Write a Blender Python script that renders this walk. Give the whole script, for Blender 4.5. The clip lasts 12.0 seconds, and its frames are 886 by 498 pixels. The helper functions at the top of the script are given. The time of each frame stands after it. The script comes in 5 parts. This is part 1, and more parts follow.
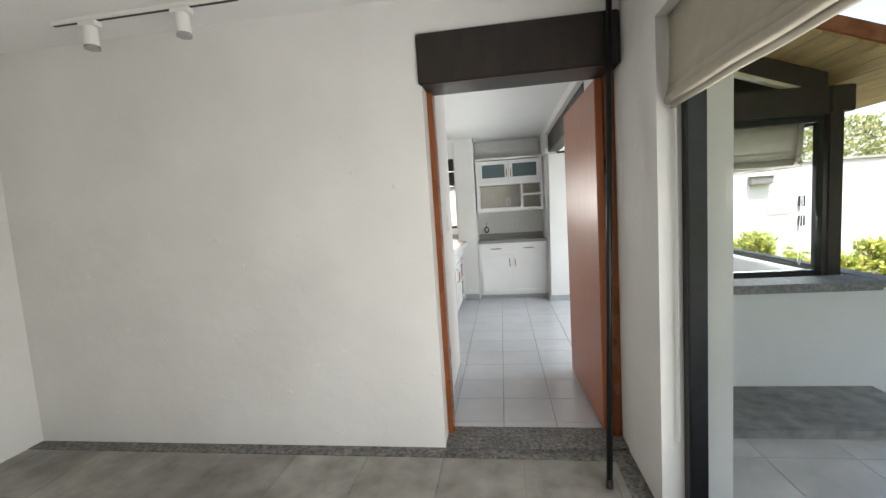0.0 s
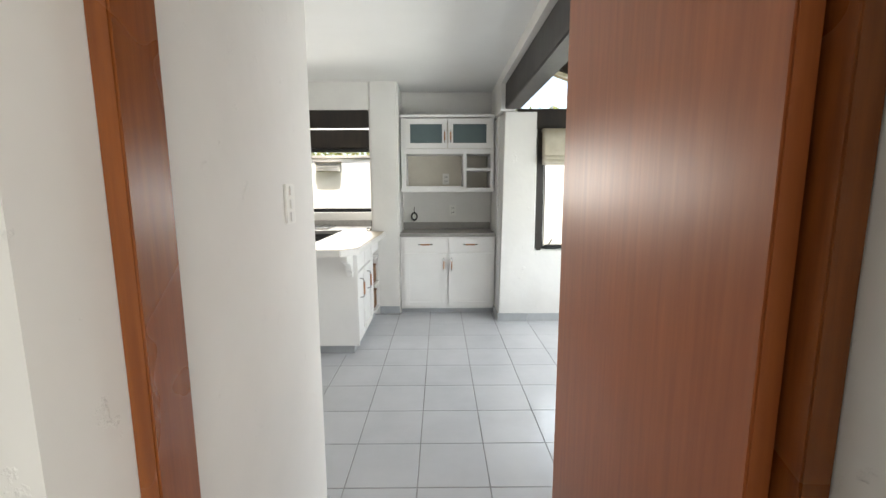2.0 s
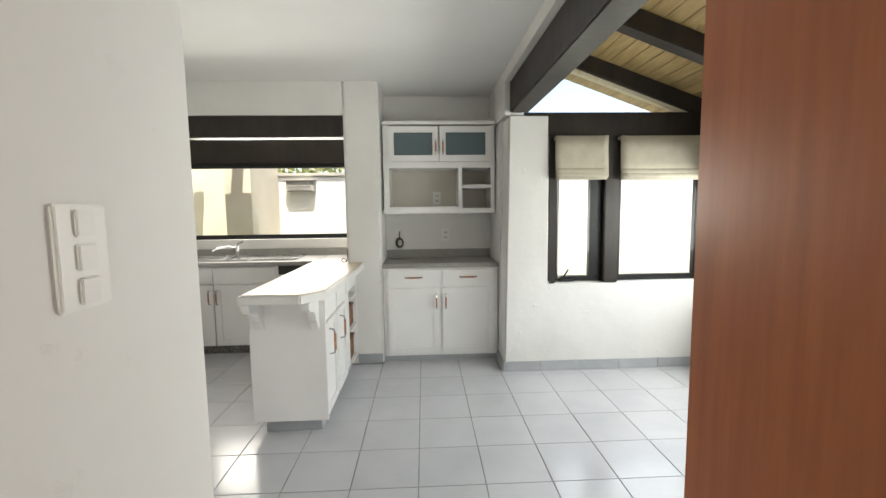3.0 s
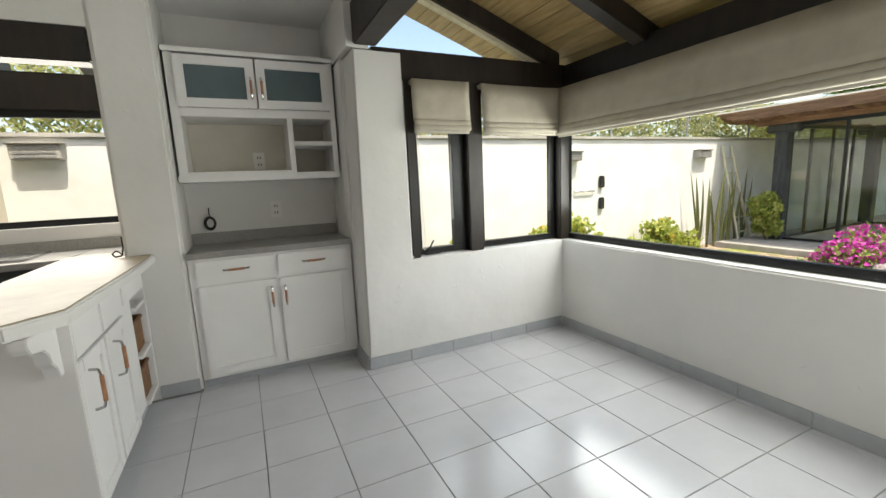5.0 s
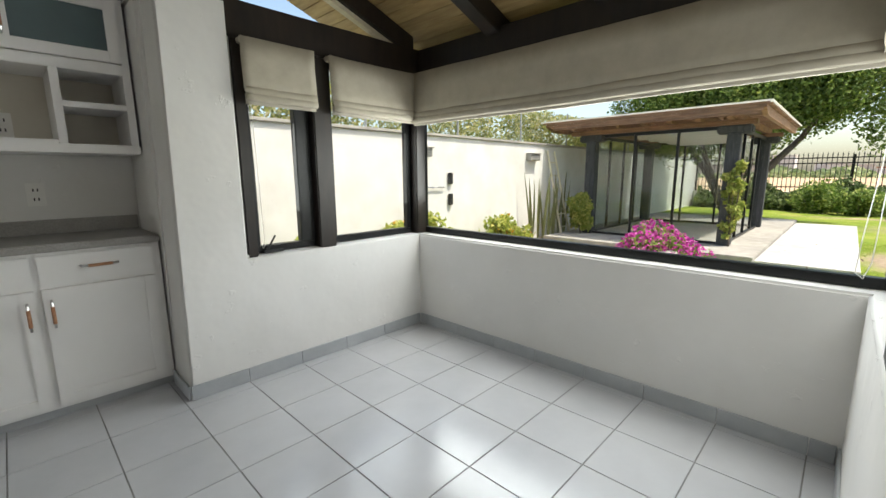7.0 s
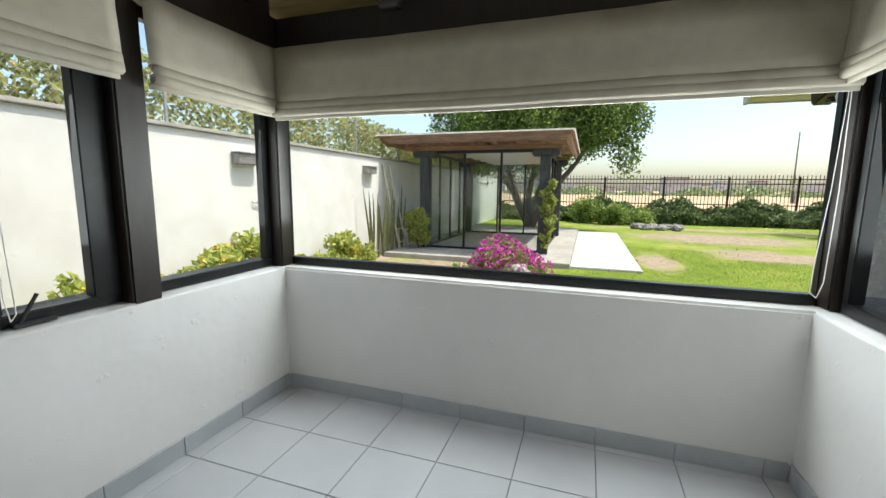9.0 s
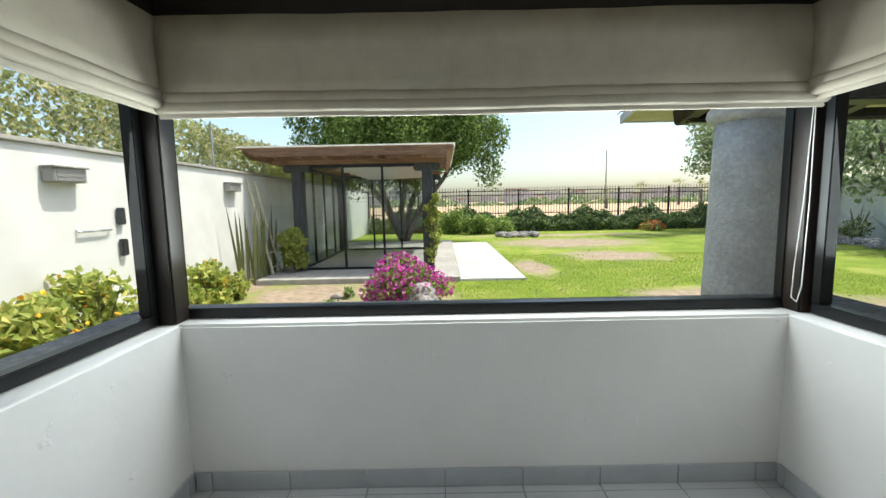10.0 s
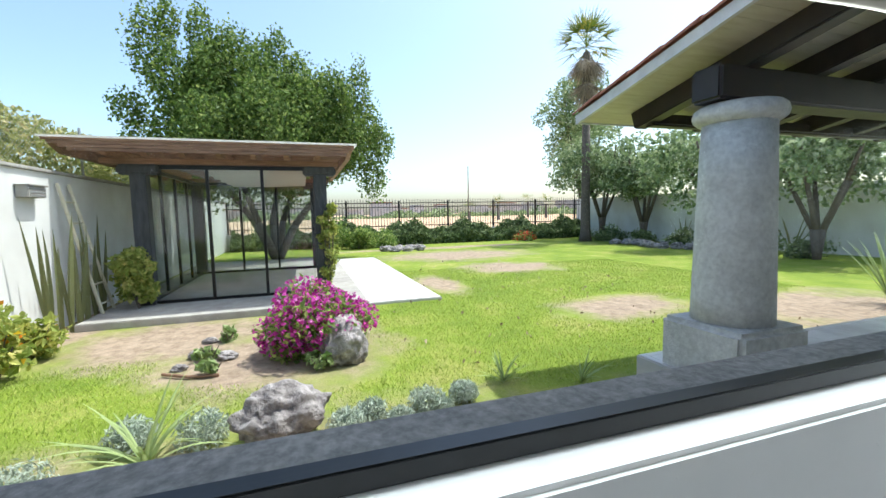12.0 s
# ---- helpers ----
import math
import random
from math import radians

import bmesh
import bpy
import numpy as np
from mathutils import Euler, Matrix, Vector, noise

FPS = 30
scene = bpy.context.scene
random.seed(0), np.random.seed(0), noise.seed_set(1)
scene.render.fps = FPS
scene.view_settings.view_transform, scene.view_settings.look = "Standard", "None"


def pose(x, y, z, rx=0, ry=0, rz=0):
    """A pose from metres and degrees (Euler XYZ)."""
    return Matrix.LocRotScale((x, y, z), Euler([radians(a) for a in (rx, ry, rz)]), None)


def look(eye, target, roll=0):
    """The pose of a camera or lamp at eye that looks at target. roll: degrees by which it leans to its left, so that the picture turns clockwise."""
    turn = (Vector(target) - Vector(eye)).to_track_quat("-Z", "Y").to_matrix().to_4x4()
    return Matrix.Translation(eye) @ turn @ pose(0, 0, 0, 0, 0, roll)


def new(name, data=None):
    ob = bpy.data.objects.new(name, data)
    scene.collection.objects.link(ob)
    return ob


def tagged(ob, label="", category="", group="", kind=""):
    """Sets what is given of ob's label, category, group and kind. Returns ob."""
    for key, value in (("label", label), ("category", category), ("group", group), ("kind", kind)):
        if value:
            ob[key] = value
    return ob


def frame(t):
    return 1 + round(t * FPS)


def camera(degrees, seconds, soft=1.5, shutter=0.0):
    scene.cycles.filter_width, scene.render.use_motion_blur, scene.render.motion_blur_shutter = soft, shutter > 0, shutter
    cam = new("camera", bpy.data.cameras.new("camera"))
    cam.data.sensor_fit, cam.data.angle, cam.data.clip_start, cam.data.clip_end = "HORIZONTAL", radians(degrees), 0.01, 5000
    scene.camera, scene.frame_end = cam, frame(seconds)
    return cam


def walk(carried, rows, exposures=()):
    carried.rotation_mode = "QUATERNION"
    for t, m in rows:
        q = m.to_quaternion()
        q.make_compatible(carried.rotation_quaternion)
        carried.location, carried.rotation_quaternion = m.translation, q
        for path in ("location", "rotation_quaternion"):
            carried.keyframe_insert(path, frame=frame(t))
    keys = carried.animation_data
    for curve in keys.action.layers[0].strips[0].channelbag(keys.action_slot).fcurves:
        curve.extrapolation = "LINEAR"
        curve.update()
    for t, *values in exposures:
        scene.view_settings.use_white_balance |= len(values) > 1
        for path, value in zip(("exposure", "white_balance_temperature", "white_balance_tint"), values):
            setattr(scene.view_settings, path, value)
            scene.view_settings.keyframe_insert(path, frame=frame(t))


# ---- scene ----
cam = camera(93.4, 12.0)
PATH = [
    (0, (0.011, 0.054, 1.407), (-0.272, 2.025, 1.218), -3.7),
    (0.5, (0.042, 0.572, 1.387), (-0.077, 2.555, 1.154), -0.5),
    (1, (0.038, 1.07, 1.387), (0.074, 3.053, 1.128), -0.7),
    (1.5, (0.063, 1.525, 1.359), (0.145, 3.512, 1.147), -1.0),
    (2, (0.072, 1.959, 1.343), (0.085, 3.939, 1.06), -0.2),
    (2.5, (0.015, 2.395, 1.36), (0.106, 4.382, 1.15), -1.6),
    (2.7, (0.01, 2.545, 1.356), (0.092, 4.534, 1.169), -0.9),
    (4.3, (0.011, 3.408, 1.317), (0.213, 5.382, 1.068), -2.4),
    (4.5, (0.024, 3.435, 1.295), (0.431, 5.374, 1.018), -2.5),
    (5, (-0.013, 3.436, 1.248), (0.832, 5.221, 0.931), -2.6),
    (5.5, (-0.038, 3.452, 1.19), (0.964, 5.123, 0.738), -2.5),
    (6, (-0.038, 3.517, 1.143), (0.986, 5.143, 0.59), -2.6),
    (6.5, (0.043, 3.641, 1.173), (1.259, 5.167, 0.735), -2.2),
    (7, (0.112, 3.685, 1.191), (1.527, 5.054, 0.842), -0.4),
    (7.2, (0.128, 3.707, 1.198), (1.606, 5.014, 0.87), 0.2),
    (8.8, (0.319, 4.326, 1.198), (2.143, 5.091, 0.901), 0.7),
    (9, (0.368, 4.451, 1.195), (2.241, 5.092, 0.91), 0.6),
    (9.5, (0.455, 4.759, 1.217), (2.419, 5.031, 0.951), -0.3),
    (10, (0.66, 5.007, 1.218), (2.648, 5.01, 0.997), -1.1),
    (10.5, (0.947, 5.221, 1.215), (2.936, 5.09, 1.05), -1.2),
    (11, (1.202, 5.445, 1.215), (3.173, 5.147, 1.056), -2.0),
    (11.5, (1.45, 5.546, 1.216), (3.389, 5.086, 1.049), -2.1),
    (12, (1.771, 5.633, 1.196), (3.662, 5.006, 1.025), -1.2),
]
# white balance and brightness of the picture along the walk
EXPO = [(0.0, 1.85, 6650, 9), (1.5, 1.9, 6750, 9), (2.5, 1.8, 7000, 9), (4.5, 1.3, 7200, 8), (6.5, 1.1, 7100, 8), (9.0, 0.95, 6650, 6), (10.5, 0.95, 6500, 4), (12.0, 1.05, 6050, 5)]
walk(cam, [(t, look(eye, target, roll)) for t, eye, target, roll in PATH], EXPO)

# ---- world, sun and daylight ----
world = bpy.data.worlds.new("sky")
scene.world = world
world.use_nodes = True
wn = world.node_tree
sky = wn.nodes.new("ShaderNodeTexSky")
sky.sky_type = "NISHITA"
sky.sun_disc = False
sky.sun_elevation, sky.sun_rotation = radians(62), radians(170)
sky.air_density, sky.dust_density, sky.ozone_density = 1.0, 2.5, 0.3
wn.nodes["Background"].inputs["Strength"].default_value = 0.15
wn.links.new(sky.outputs["Color"], wn.nodes["Background"].inputs["Color"])

sun = new("sun", bpy.data.lights.new("sun", "SUN"))
sun.data.energy, sun.data.angle, sun.data.color = 3.0, radians(0.6), (1.0, 0.95, 0.87)
sun.matrix_world = look((0, 0, 0), (-0.10, 0.45, -1.0))


def daylight(name, eye, target, w, h, power, color=(1.0, 0.99, 0.97)):
    """Skylight that comes in through an opening of size w x h."""
    data = bpy.data.lights.new(name, "AREA")
    data.shape, data.size, data.size_y, data.energy, data.color = "RECTANGLE", w, h, power, color
    ob = new(name, data)
    ob.matrix_world = look(eye, target)
    return ob


SKYLIGHT = (0.90, 0.96, 1.0)
daylight("daylight_bay_front", (2.475, 4.83, 1.25), (0.0, 4.83, 1.0), 2.4, 0.52, 18.5, SKYLIGHT)
daylight("daylight_bay_north", (1.70, 6.222, 1.24), (1.70, 3.0, 0.9), 1.2, 0.54, 2.5, SKYLIGHT)
daylight("daylight_bay_south", (1.70, 3.468, 1.24), (1.70, 6.0, 0.9), 1.2, 0.54, 4.0, SKYLIGHT)
daylight("daylight_sink_window", (-1.5, 7.268, 1.46), (-1.5, 4.0, 1.3), 1.6, 0.66, 13.0)
daylight("daylight_glass_door", (0.75, 0.25, 0.95), (-3.0, 0.25, 0.9), 2.8, 1.5, 17.5)

# ---- materials ----
def nodes_of(name):
    m = bpy.data.materials.new(name)
    m.use_nodes = True
    nt = m.node_tree
    return m, nt, nt.nodes["Principled BSDF"]


def ramp(nt, fac, stops):
    r = nt.nodes.new("ShaderNodeValToRGB")
    el = r.color_ramp.elements
    while len(el) < len(stops):
        el.new(0.5)
    for e, (p, c) in zip(el, stops):
        e.position, e.color = p, (*c, 1)
    nt.links.new(fac, r.inputs["Fac"])
    return r.outputs["Color"]


def noise_tex(nt, vec, scale, detail=4.0, rough=0.55, stretch=None):
    n = nt.nodes.new("ShaderNodeTexNoise")
    n.inputs["Scale"].default_value, n.inputs["Detail"].default_value, n.inputs["Roughness"].default_value = scale, detail, rough
    if stretch:
        mp = nt.nodes.new("ShaderNodeMapping")
        mp.inputs["Scale"].default_value = stretch
        nt.links.new(vec, mp.inputs["Vector"])
        vec = mp.outputs["Vector"]
    nt.links.new(vec, n.inputs["Vector"])
    return n.outputs["Fac"]


def mixed(nt, a, b, fac, mode="MIX"):
    x = nt.nodes.new("ShaderNodeMix")
    x.data_type, x.blend_type = "RGBA", mode
    for sock, v in ((x.inputs[0], fac), (x.inputs[6], a), (x.inputs[7], b)):
        if isinstance(v, (int, float)):
            sock.default_value = v
        elif isinstance(v, tuple):
            sock.default_value = (*v, 1)
        else:
            nt.links.new(v, sock)
    return x.outputs[2]


def bumped(nt, bsdf, height, strength, distance):
    b = nt.nodes.new("ShaderNodeBump")
    b.inputs["Strength"].default_value, b.inputs["Distance"].default_value = strength, distance
    nt.links.new(height, b.inputs["Height"])
    nt.links.new(b.outputs["Normal"], bsdf.inputs["Normal"])


def surface(name, dark, light, scale=3.0, rough=0.6, metal=0.0, bump=0.2, bump_size=40.0, depth=0.003, stretch=None, coarse=0.35, per_piece=0.0, per_island=0.0, rough_var=0.1):
    """A surface whose colour varies at two sizes, with fine relief."""
    m, nt, b = nodes_of(name)
    pos = nt.nodes.new("ShaderNodeNewGeometry")
    vec = pos.outputs["Position"]
    fine = noise_tex(nt, vec, scale, 6, 0.6, stretch)
    col = ramp(nt, fine, [(0.32, dark), (0.68, light)])
    big = noise_tex(nt, vec, scale * 0.17 + 0.3, 3, 0.5)
    shade = ramp(nt, big, [(0.3, (1 - coarse,) * 3), (0.7, (1.0,) * 3)])
    col = mixed(nt, col, shade, 1.0, "MULTIPLY")
    for amount, node, out in ((per_piece, "ShaderNodeObjectInfo", "Random"), (per_island, "", "Random Per Island")):
        if amount:
            src = nt.nodes.new(node).outputs[out] if node else pos.outputs[out]
            tone = ramp(nt, src, [(0.0, (1 - amount,) * 3), (1.0, (1.0,) * 3)])
            col = mixed(nt, col, tone, 1.0, "MULTIPLY")
    nt.links.new(col, b.inputs["Base Color"])
    rr = nt.nodes.new("ShaderNodeMapRange")
    rr.inputs["To Min"].default_value, rr.inputs["To Max"].default_value = max(0.02, rough - rough_var), min(1.0, rough + rough_var)
    nt.links.new(big, rr.inputs["Value"])
    nt.links.new(rr.outputs["Result"], b.inputs["Roughness"])
    b.inputs["Metallic"].default_value = metal
    if bump:
        bumped(nt, b, noise_tex(nt, vec, bump_size, 5, 0.6, stretch), bump, depth)
    return m


def plaster(name, light, dark, lumps=0.5):
    """Hand-trowelled painted plaster: broad waves, ridges and small pits."""
    m, nt, b = nodes_of(name)
    vec = nt.nodes.new("ShaderNodeNewGeometry").outputs["Position"]
    nt.links.new(mixed(nt, dark, light, ramp(nt, noise_tex(nt, vec, 1.7, 5), [(0.3, (0, 0, 0)), (0.65, (1, 1, 1))])), b.inputs["Base Color"])
    b.inputs["Roughness"].default_value = 0.72
    wave = noise_tex(nt, vec, 3.5, 3, 0.5)
    ridge = ramp(nt, noise_tex(nt, vec, 13.0, 7, 0.6), [(0.64, (0, 0, 0)), (0.78, (1, 1, 1))])
    h = mixed(nt, wave, ridge, 0.32, "ADD")
    bumped(nt, b, h, lumps, 0.018)
    return m


def glass(name, tint=(0.96, 0.98, 0.98), least=0.015, most=0.35):
    """A thin clear pane; its gloss grows towards grazing views, the same from both sides."""
    m, nt, b = nodes_of(name)
    nt.nodes.remove(b)
    t, g, x, f, r = (nt.nodes.new("ShaderNode" + k) for k in ("BsdfTransparent", "BsdfGlossy", "MixShader", "LayerWeight", "MapRange"))
    p = nt.nodes.new("ShaderNodeMath")
    p.operation = "POWER"
    p.inputs[1].default_value = 4.0
    t.inputs["Color"].default_value = (*tint, 1)
    g.inputs["Roughness"].default_value = 0.01
    f.inputs["Blend"].default_value = 0.5
    r.inputs["To Min"].default_value, r.inputs["To Max"].default_value = least, most
    nt.links.new(f.outputs["Facing"], p.inputs[0])
    nt.links.new(p.outputs[0], r.inputs["Value"])
    nt.links.new(r.outputs["Result"], x.inputs[0])
    nt.links.new(t.outputs[0], x.inputs[1])
    nt.links.new(g.outputs[0], x.inputs[2])
    nt.links.new(x.outputs[0], nt.nodes["Material Output"].inputs["Surface"])
    return m


def leaf(name, dark, light, glow=0.35, extra=None):
    """Leaves that differ one from another and let some light through."""
    m, nt, b = nodes_of(name)
    geo = nt.nodes.new("ShaderNodeNewGeometry")
    stops = [(0.0, dark), (0.75, light)] + ([(1.0, extra)] if extra else [])
    col = ramp(nt, geo.outputs["Random Per Island"], stops)
    nt.links.new(col, b.inputs["Base Color"])
    b.inputs["Roughness"].default_value = 0.55
    b.inputs["Specular IOR Level"].default_value = 0.3
    t, x = nt.nodes.new("ShaderNodeBsdfTranslucent"), nt.nodes.new("ShaderNodeMixShader")
    nt.links.new(col, t.inputs["Color"])
    x.inputs[0].default_value = glow
    nt.links.new(b.outputs[0], x.inputs[1])
    nt.links.new(t.outputs[0], x.inputs[2])
    nt.links.new(x.outputs[0], nt.nodes["Material Output"].inputs["Surface"])
    return m


def lawn_material(name):
    """Grass, worn to dry earth in patches, with flower beds by the house; dry field beyond the fence."""
    m, nt, b = nodes_of(name)
    vec = nt.nodes.new("ShaderNodeNewGeometry").outputs["Position"]
    green = ramp(nt, noise_tex(nt, vec, 1.1, 6, 0.65), [(0.3, (0.16, 0.24, 0.03)), (0.52, (0.26, 0.34, 0.045)), (0.72, (0.42, 0.40, 0.12))])
    green = mixed(nt, green, ramp(nt, noise_tex(nt, vec, 60, 4, 0.7), [(0.3, (0.55,) * 3), (0.7, (1.0,) * 3)]), 1.0, "MULTIPLY")
    earth = ramp(nt, noise_tex(nt, vec, 9, 7, 0.7), [(0.3, (0.20, 0.15, 0.105)), (0.7, (0.44, 0.345, 0.255))])
    wobble = noise_tex(nt, vec, 1.6, 5, 0.6)
    total = None
    for cx, cy, rx, ry in WORN:
        off = nt.nodes.new("ShaderNodeVectorMath")
        off.operation = "SUBTRACT"
        off.inputs[1].default_value = (cx, cy, 0)
        nt.links.new(vec, off.inputs[0])
        sc = nt.nodes.new("ShaderNodeVectorMath")
        sc.operation = "MULTIPLY"
        sc.inputs[1].default_value = (1 / rx, 1 / ry, 0)
        nt.links.new(off.outputs[0], sc.inputs[0])
        ln = nt.nodes.new("ShaderNodeVectorMath")
        ln.operation = "LENGTH"
        nt.links.new(sc.outputs[0], ln.inputs[0])
        if total is None:
            total = ln.outputs["Value"]
        else:
            mn = nt.nodes.new("ShaderNodeMath")
            mn.operation = "MINIMUM"
            nt.links.new(total, mn.inputs[0])
            nt.links.new(ln.outputs["Value"], mn.inputs[1])
            total = mn.outputs[0]
    add = nt.nodes.new("ShaderNodeMath")
    add.operation = "MULTIPLY_ADD"
    nt.links.new(wobble, add.inputs[0])
    add.inputs[1].default_value = 1.7
    nt.links.new(total, add.inputs[2])
    rng = nt.nodes.new("ShaderNodeMapRange")
    rng.inputs["From Min"].default_value, rng.inputs["From Max"].default_value = 1.45, 2.15
    rng.inputs["To Min"].default_value, rng.inputs["To Max"].default_value = 1.0, 0.0
    nt.links.new(add.outputs[0], rng.inputs["Value"])
    col = mixed(nt, green, earth, rng.outputs["Result"])
    sep = nt.nodes.new("ShaderNodeSeparateXYZ")
    nt.links.new(vec, sep.inputs[0])
    far = nt.nodes.new("ShaderNodeMapRange")
    far.inputs["From Min"].default_value, far.inputs["From Max"].default_value = 22.0, 22.6
    nt.links.new(sep.outputs["X"], far.inputs["Value"])
    field = ramp(nt, noise_tex(nt, vec, 0.12, 6, 0.7), [(0.3, (0.38, 0.24, 0.14)), (0.7, (0.62, 0.46, 0.30))])
    col = mixed(nt, col, field, far.outputs["Result"])
    nt.links.new(col, b.inputs["Base Color"])
    b.inputs["Roughness"].default_value = 0.9
    b.inputs["Specular IOR Level"].default_value = 0.15
    bumped(nt, b, noise_tex(nt, vec, 45, 5, 0.7), 0.6, 0.03)
    return m


# worn patches and beds of the garden: centre x, y and half-widths
WORN = [(7.6, 7.2, 1.0, 1.3), (6.5, 5.9, 1.0, 1.15), (3.6, 5.6, 1.25, 3.2), (6.9, 1.0, 0.7, 1.1), (5.6, -1.6, 1.2, 1.8), (11.8, 0.4, 1.0, 1.3), (10.0, 3.0, 1.2, 0.4), (8.6, 8.75, 2.2, 0.5), (18.8, 0.0, 0.5, 4.5), (15.5, 0.5, 1.5, 2.5)]

WHITE_WALL = plaster("white_plaster", (0.74, 0.73, 0.71), (0.67, 0.66, 0.64), 0.6)
GARDEN_WALL = plaster("garden_wall_paint", (0.68, 0.68, 0.66), (0.58, 0.57, 0.54), 0.3)
CEILING = surface("ceiling_paint", (0.74, 0.74, 0.73), (0.78, 0.78, 0.77), 1.5, 0.75, bump=0.1, bump_size=25, coarse=0.04)
TILE = surface("glazed_floor_tile", (0.52, 0.53, 0.555), (0.585, 0.595, 0.62), 2.5, 0.18, bump=0.04, bump_size=9, depth=0.004, coarse=0.06, per_piece=0.05, rough_var=0.05)
GROUT = surface("grout", (0.20, 0.20, 0.19), (0.36, 0.35, 0.34), 9, 0.9, coarse=0.3)
BASE_TILE = surface("grey_base_tile", (0.40, 0.42, 0.44), (0.47, 0.49, 0.51), 6, 0.35, coarse=0.12, per_piece=0.12)
STONE_FLOOR = surface("mottled_stone_tile", (0.20, 0.19, 0.17), (0.40, 0.38, 0.35), 4.5, 0.45, bump=0.15, bump_size=30, coarse=0.3, per_piece=0.18)
PATIO = surface("patio_stone_tile", (0.60, 0.58, 0.56), (0.76, 0.74, 0.72), 3.5, 0.24, bump=0.2, bump_size=30, coarse=0.25, per_piece=0.15)
PEBBLE = surface("dark_pebble_terrazzo", (0.03, 0.03, 0.03), (0.30, 0.29, 0.27), 45, 0.5, bump=0.5, bump_size=60, coarse=0.4)
DARK_WOOD = surface("dark_stained_wood", (0.007, 0.005, 0.004), (0.026, 0.016, 0.011), 14, 0.45, bump=0.35, bump_size=22, stretch=(1, 1, 0.25), coarse=0.3)
BLACK_METAL = surface("black_aluminium", (0.006, 0.0065, 0.007), (0.012, 0.013, 0.014), 20, 0.35, metal=0.3, bump=0.05, coarse=0.2)
RED_WOOD = surface("red_brown_varnished_wood", (0.33, 0.088, 0.022), (0.42, 0.120, 0.031), 7, 0.36, bump=0.04, bump_size=30, stretch=(6, 6, 0.35), coarse=0.18)
JAMB_WOOD = surface("orange_brown_varnished_wood", (0.19, 0.052, 0.011), (0.28, 0.082, 0.017), 9, 0.28, bump=0.06, bump_size=30, stretch=(6, 6, 0.35), coarse=0.2)
PLANK = surface("pale_pine_plank", (0.42, 0.28, 0.11), (0.60, 0.44, 0.20), 8, 0.5, bump=0.15, bump_size=20, stretch=(5, 0.5, 5), coarse=0.2, per_island=0.25, per_piece=0.2)
CREAM_PLANK = surface("cream_painted_plank", (0.62, 0.56, 0.38), (0.74, 0.69, 0.52), 6, 0.55, stretch=(4, 0.6, 4), coarse=0.15, per_piece=0.15)
CABINET = surface("white_cabinet_lacquer", (0.79, 0.78, 0.77), (0.83, 0.82, 0.81), 3, 0.38, bump=0.04, bump_size=60, coarse=0.04)
SHELF_IN = surface("beige_shelf_lining", (0.62, 0.58, 0.50), (0.68, 0.64, 0.56), 4, 0.5, coarse=0.08)
COUNTER = surface("grey_laminate", (0.26, 0.25, 0.24), (0.34, 0.33, 0.31), 90, 0.35, bump=0.05, coarse=0.12)
CREAM_TOP = surface("cream_stone_top", (0.42, 0.34, 0.235), (0.55, 0.46, 0.33), 5, 0.48, bump=0.04, coarse=0.15)
WHITE_EDGE = surface("white_counter_edge", (0.74, 0.73, 0.71), (0.78, 0.77, 0.75), 5, 0.4, coarse=0.05)
FROST = surface("frosted_grey_glass", (0.085, 0.125, 0.135), (0.11, 0.155, 0.165), 3, 0.3, bump=0.0, coarse=0.1)
COPPER = surface("copper_handle", (0.40, 0.19, 0.10), (0.56, 0.30, 0.17), 30, 0.35, metal=0.6, coarse=0.2)
STEEL = surface("brushed_steel", (0.45, 0.45, 0.45), (0.58, 0.58, 0.57), 30, 0.25, metal=1.0, coarse=0.1)
WICKER = surface("brown_wicker", (0.12, 0.05, 0.02), (0.33, 0.17, 0.07), 70, 0.7, bump=0.8, bump_size=90, stretch=(1, 1, 3), coarse=0.3)
FABRIC = surface("beige_blind_fabric", (0.40, 0.365, 0.29), (0.46, 0.42, 0.34), 12, 0.85, bump=0.25, bump_size=300, depth=0.001, coarse=0.10)
PLASTIC = surface("white_plastic", (0.76, 0.75, 0.72), (0.80, 0.79, 0.76), 8, 0.35, coarse=0.05)
BLACK_RUBBER = surface("black_rubber", (0.010, 0.010, 0.010), (0.025, 0.025, 0.025), 20, 0.5, coarse=0.2)
GLASS = glass("window_glass", least=0.004, most=0.06)
GLASS_GZ = glass("pavilion_glass", (0.80, 0.84, 0.83), 0.07, 0.6)
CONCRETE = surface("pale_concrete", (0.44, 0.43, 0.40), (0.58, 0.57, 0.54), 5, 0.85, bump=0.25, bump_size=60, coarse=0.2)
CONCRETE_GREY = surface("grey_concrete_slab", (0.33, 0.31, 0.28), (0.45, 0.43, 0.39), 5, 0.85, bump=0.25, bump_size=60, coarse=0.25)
SILL_STONE = surface("grey_render_sill", (0.16, 0.16, 0.16), (0.32, 0.32, 0.31), 45, 0.85, bump=0.6, bump_size=60, coarse=0.25)
COLUMN_STONE = surface("chiselled_quarry_stone", (0.56, 0.56, 0.54), (0.76, 0.76, 0.73), 26, 0.9, bump=0.8, bump_size=30, depth=0.018, coarse=0.2)
LAVA = surface("grey_pitted_rock", (0.17, 0.15, 0.15), (0.54, 0.50, 0.48), 12, 0.95, bump=1.0, bump_size=24, depth=0.03, coarse=0.35)
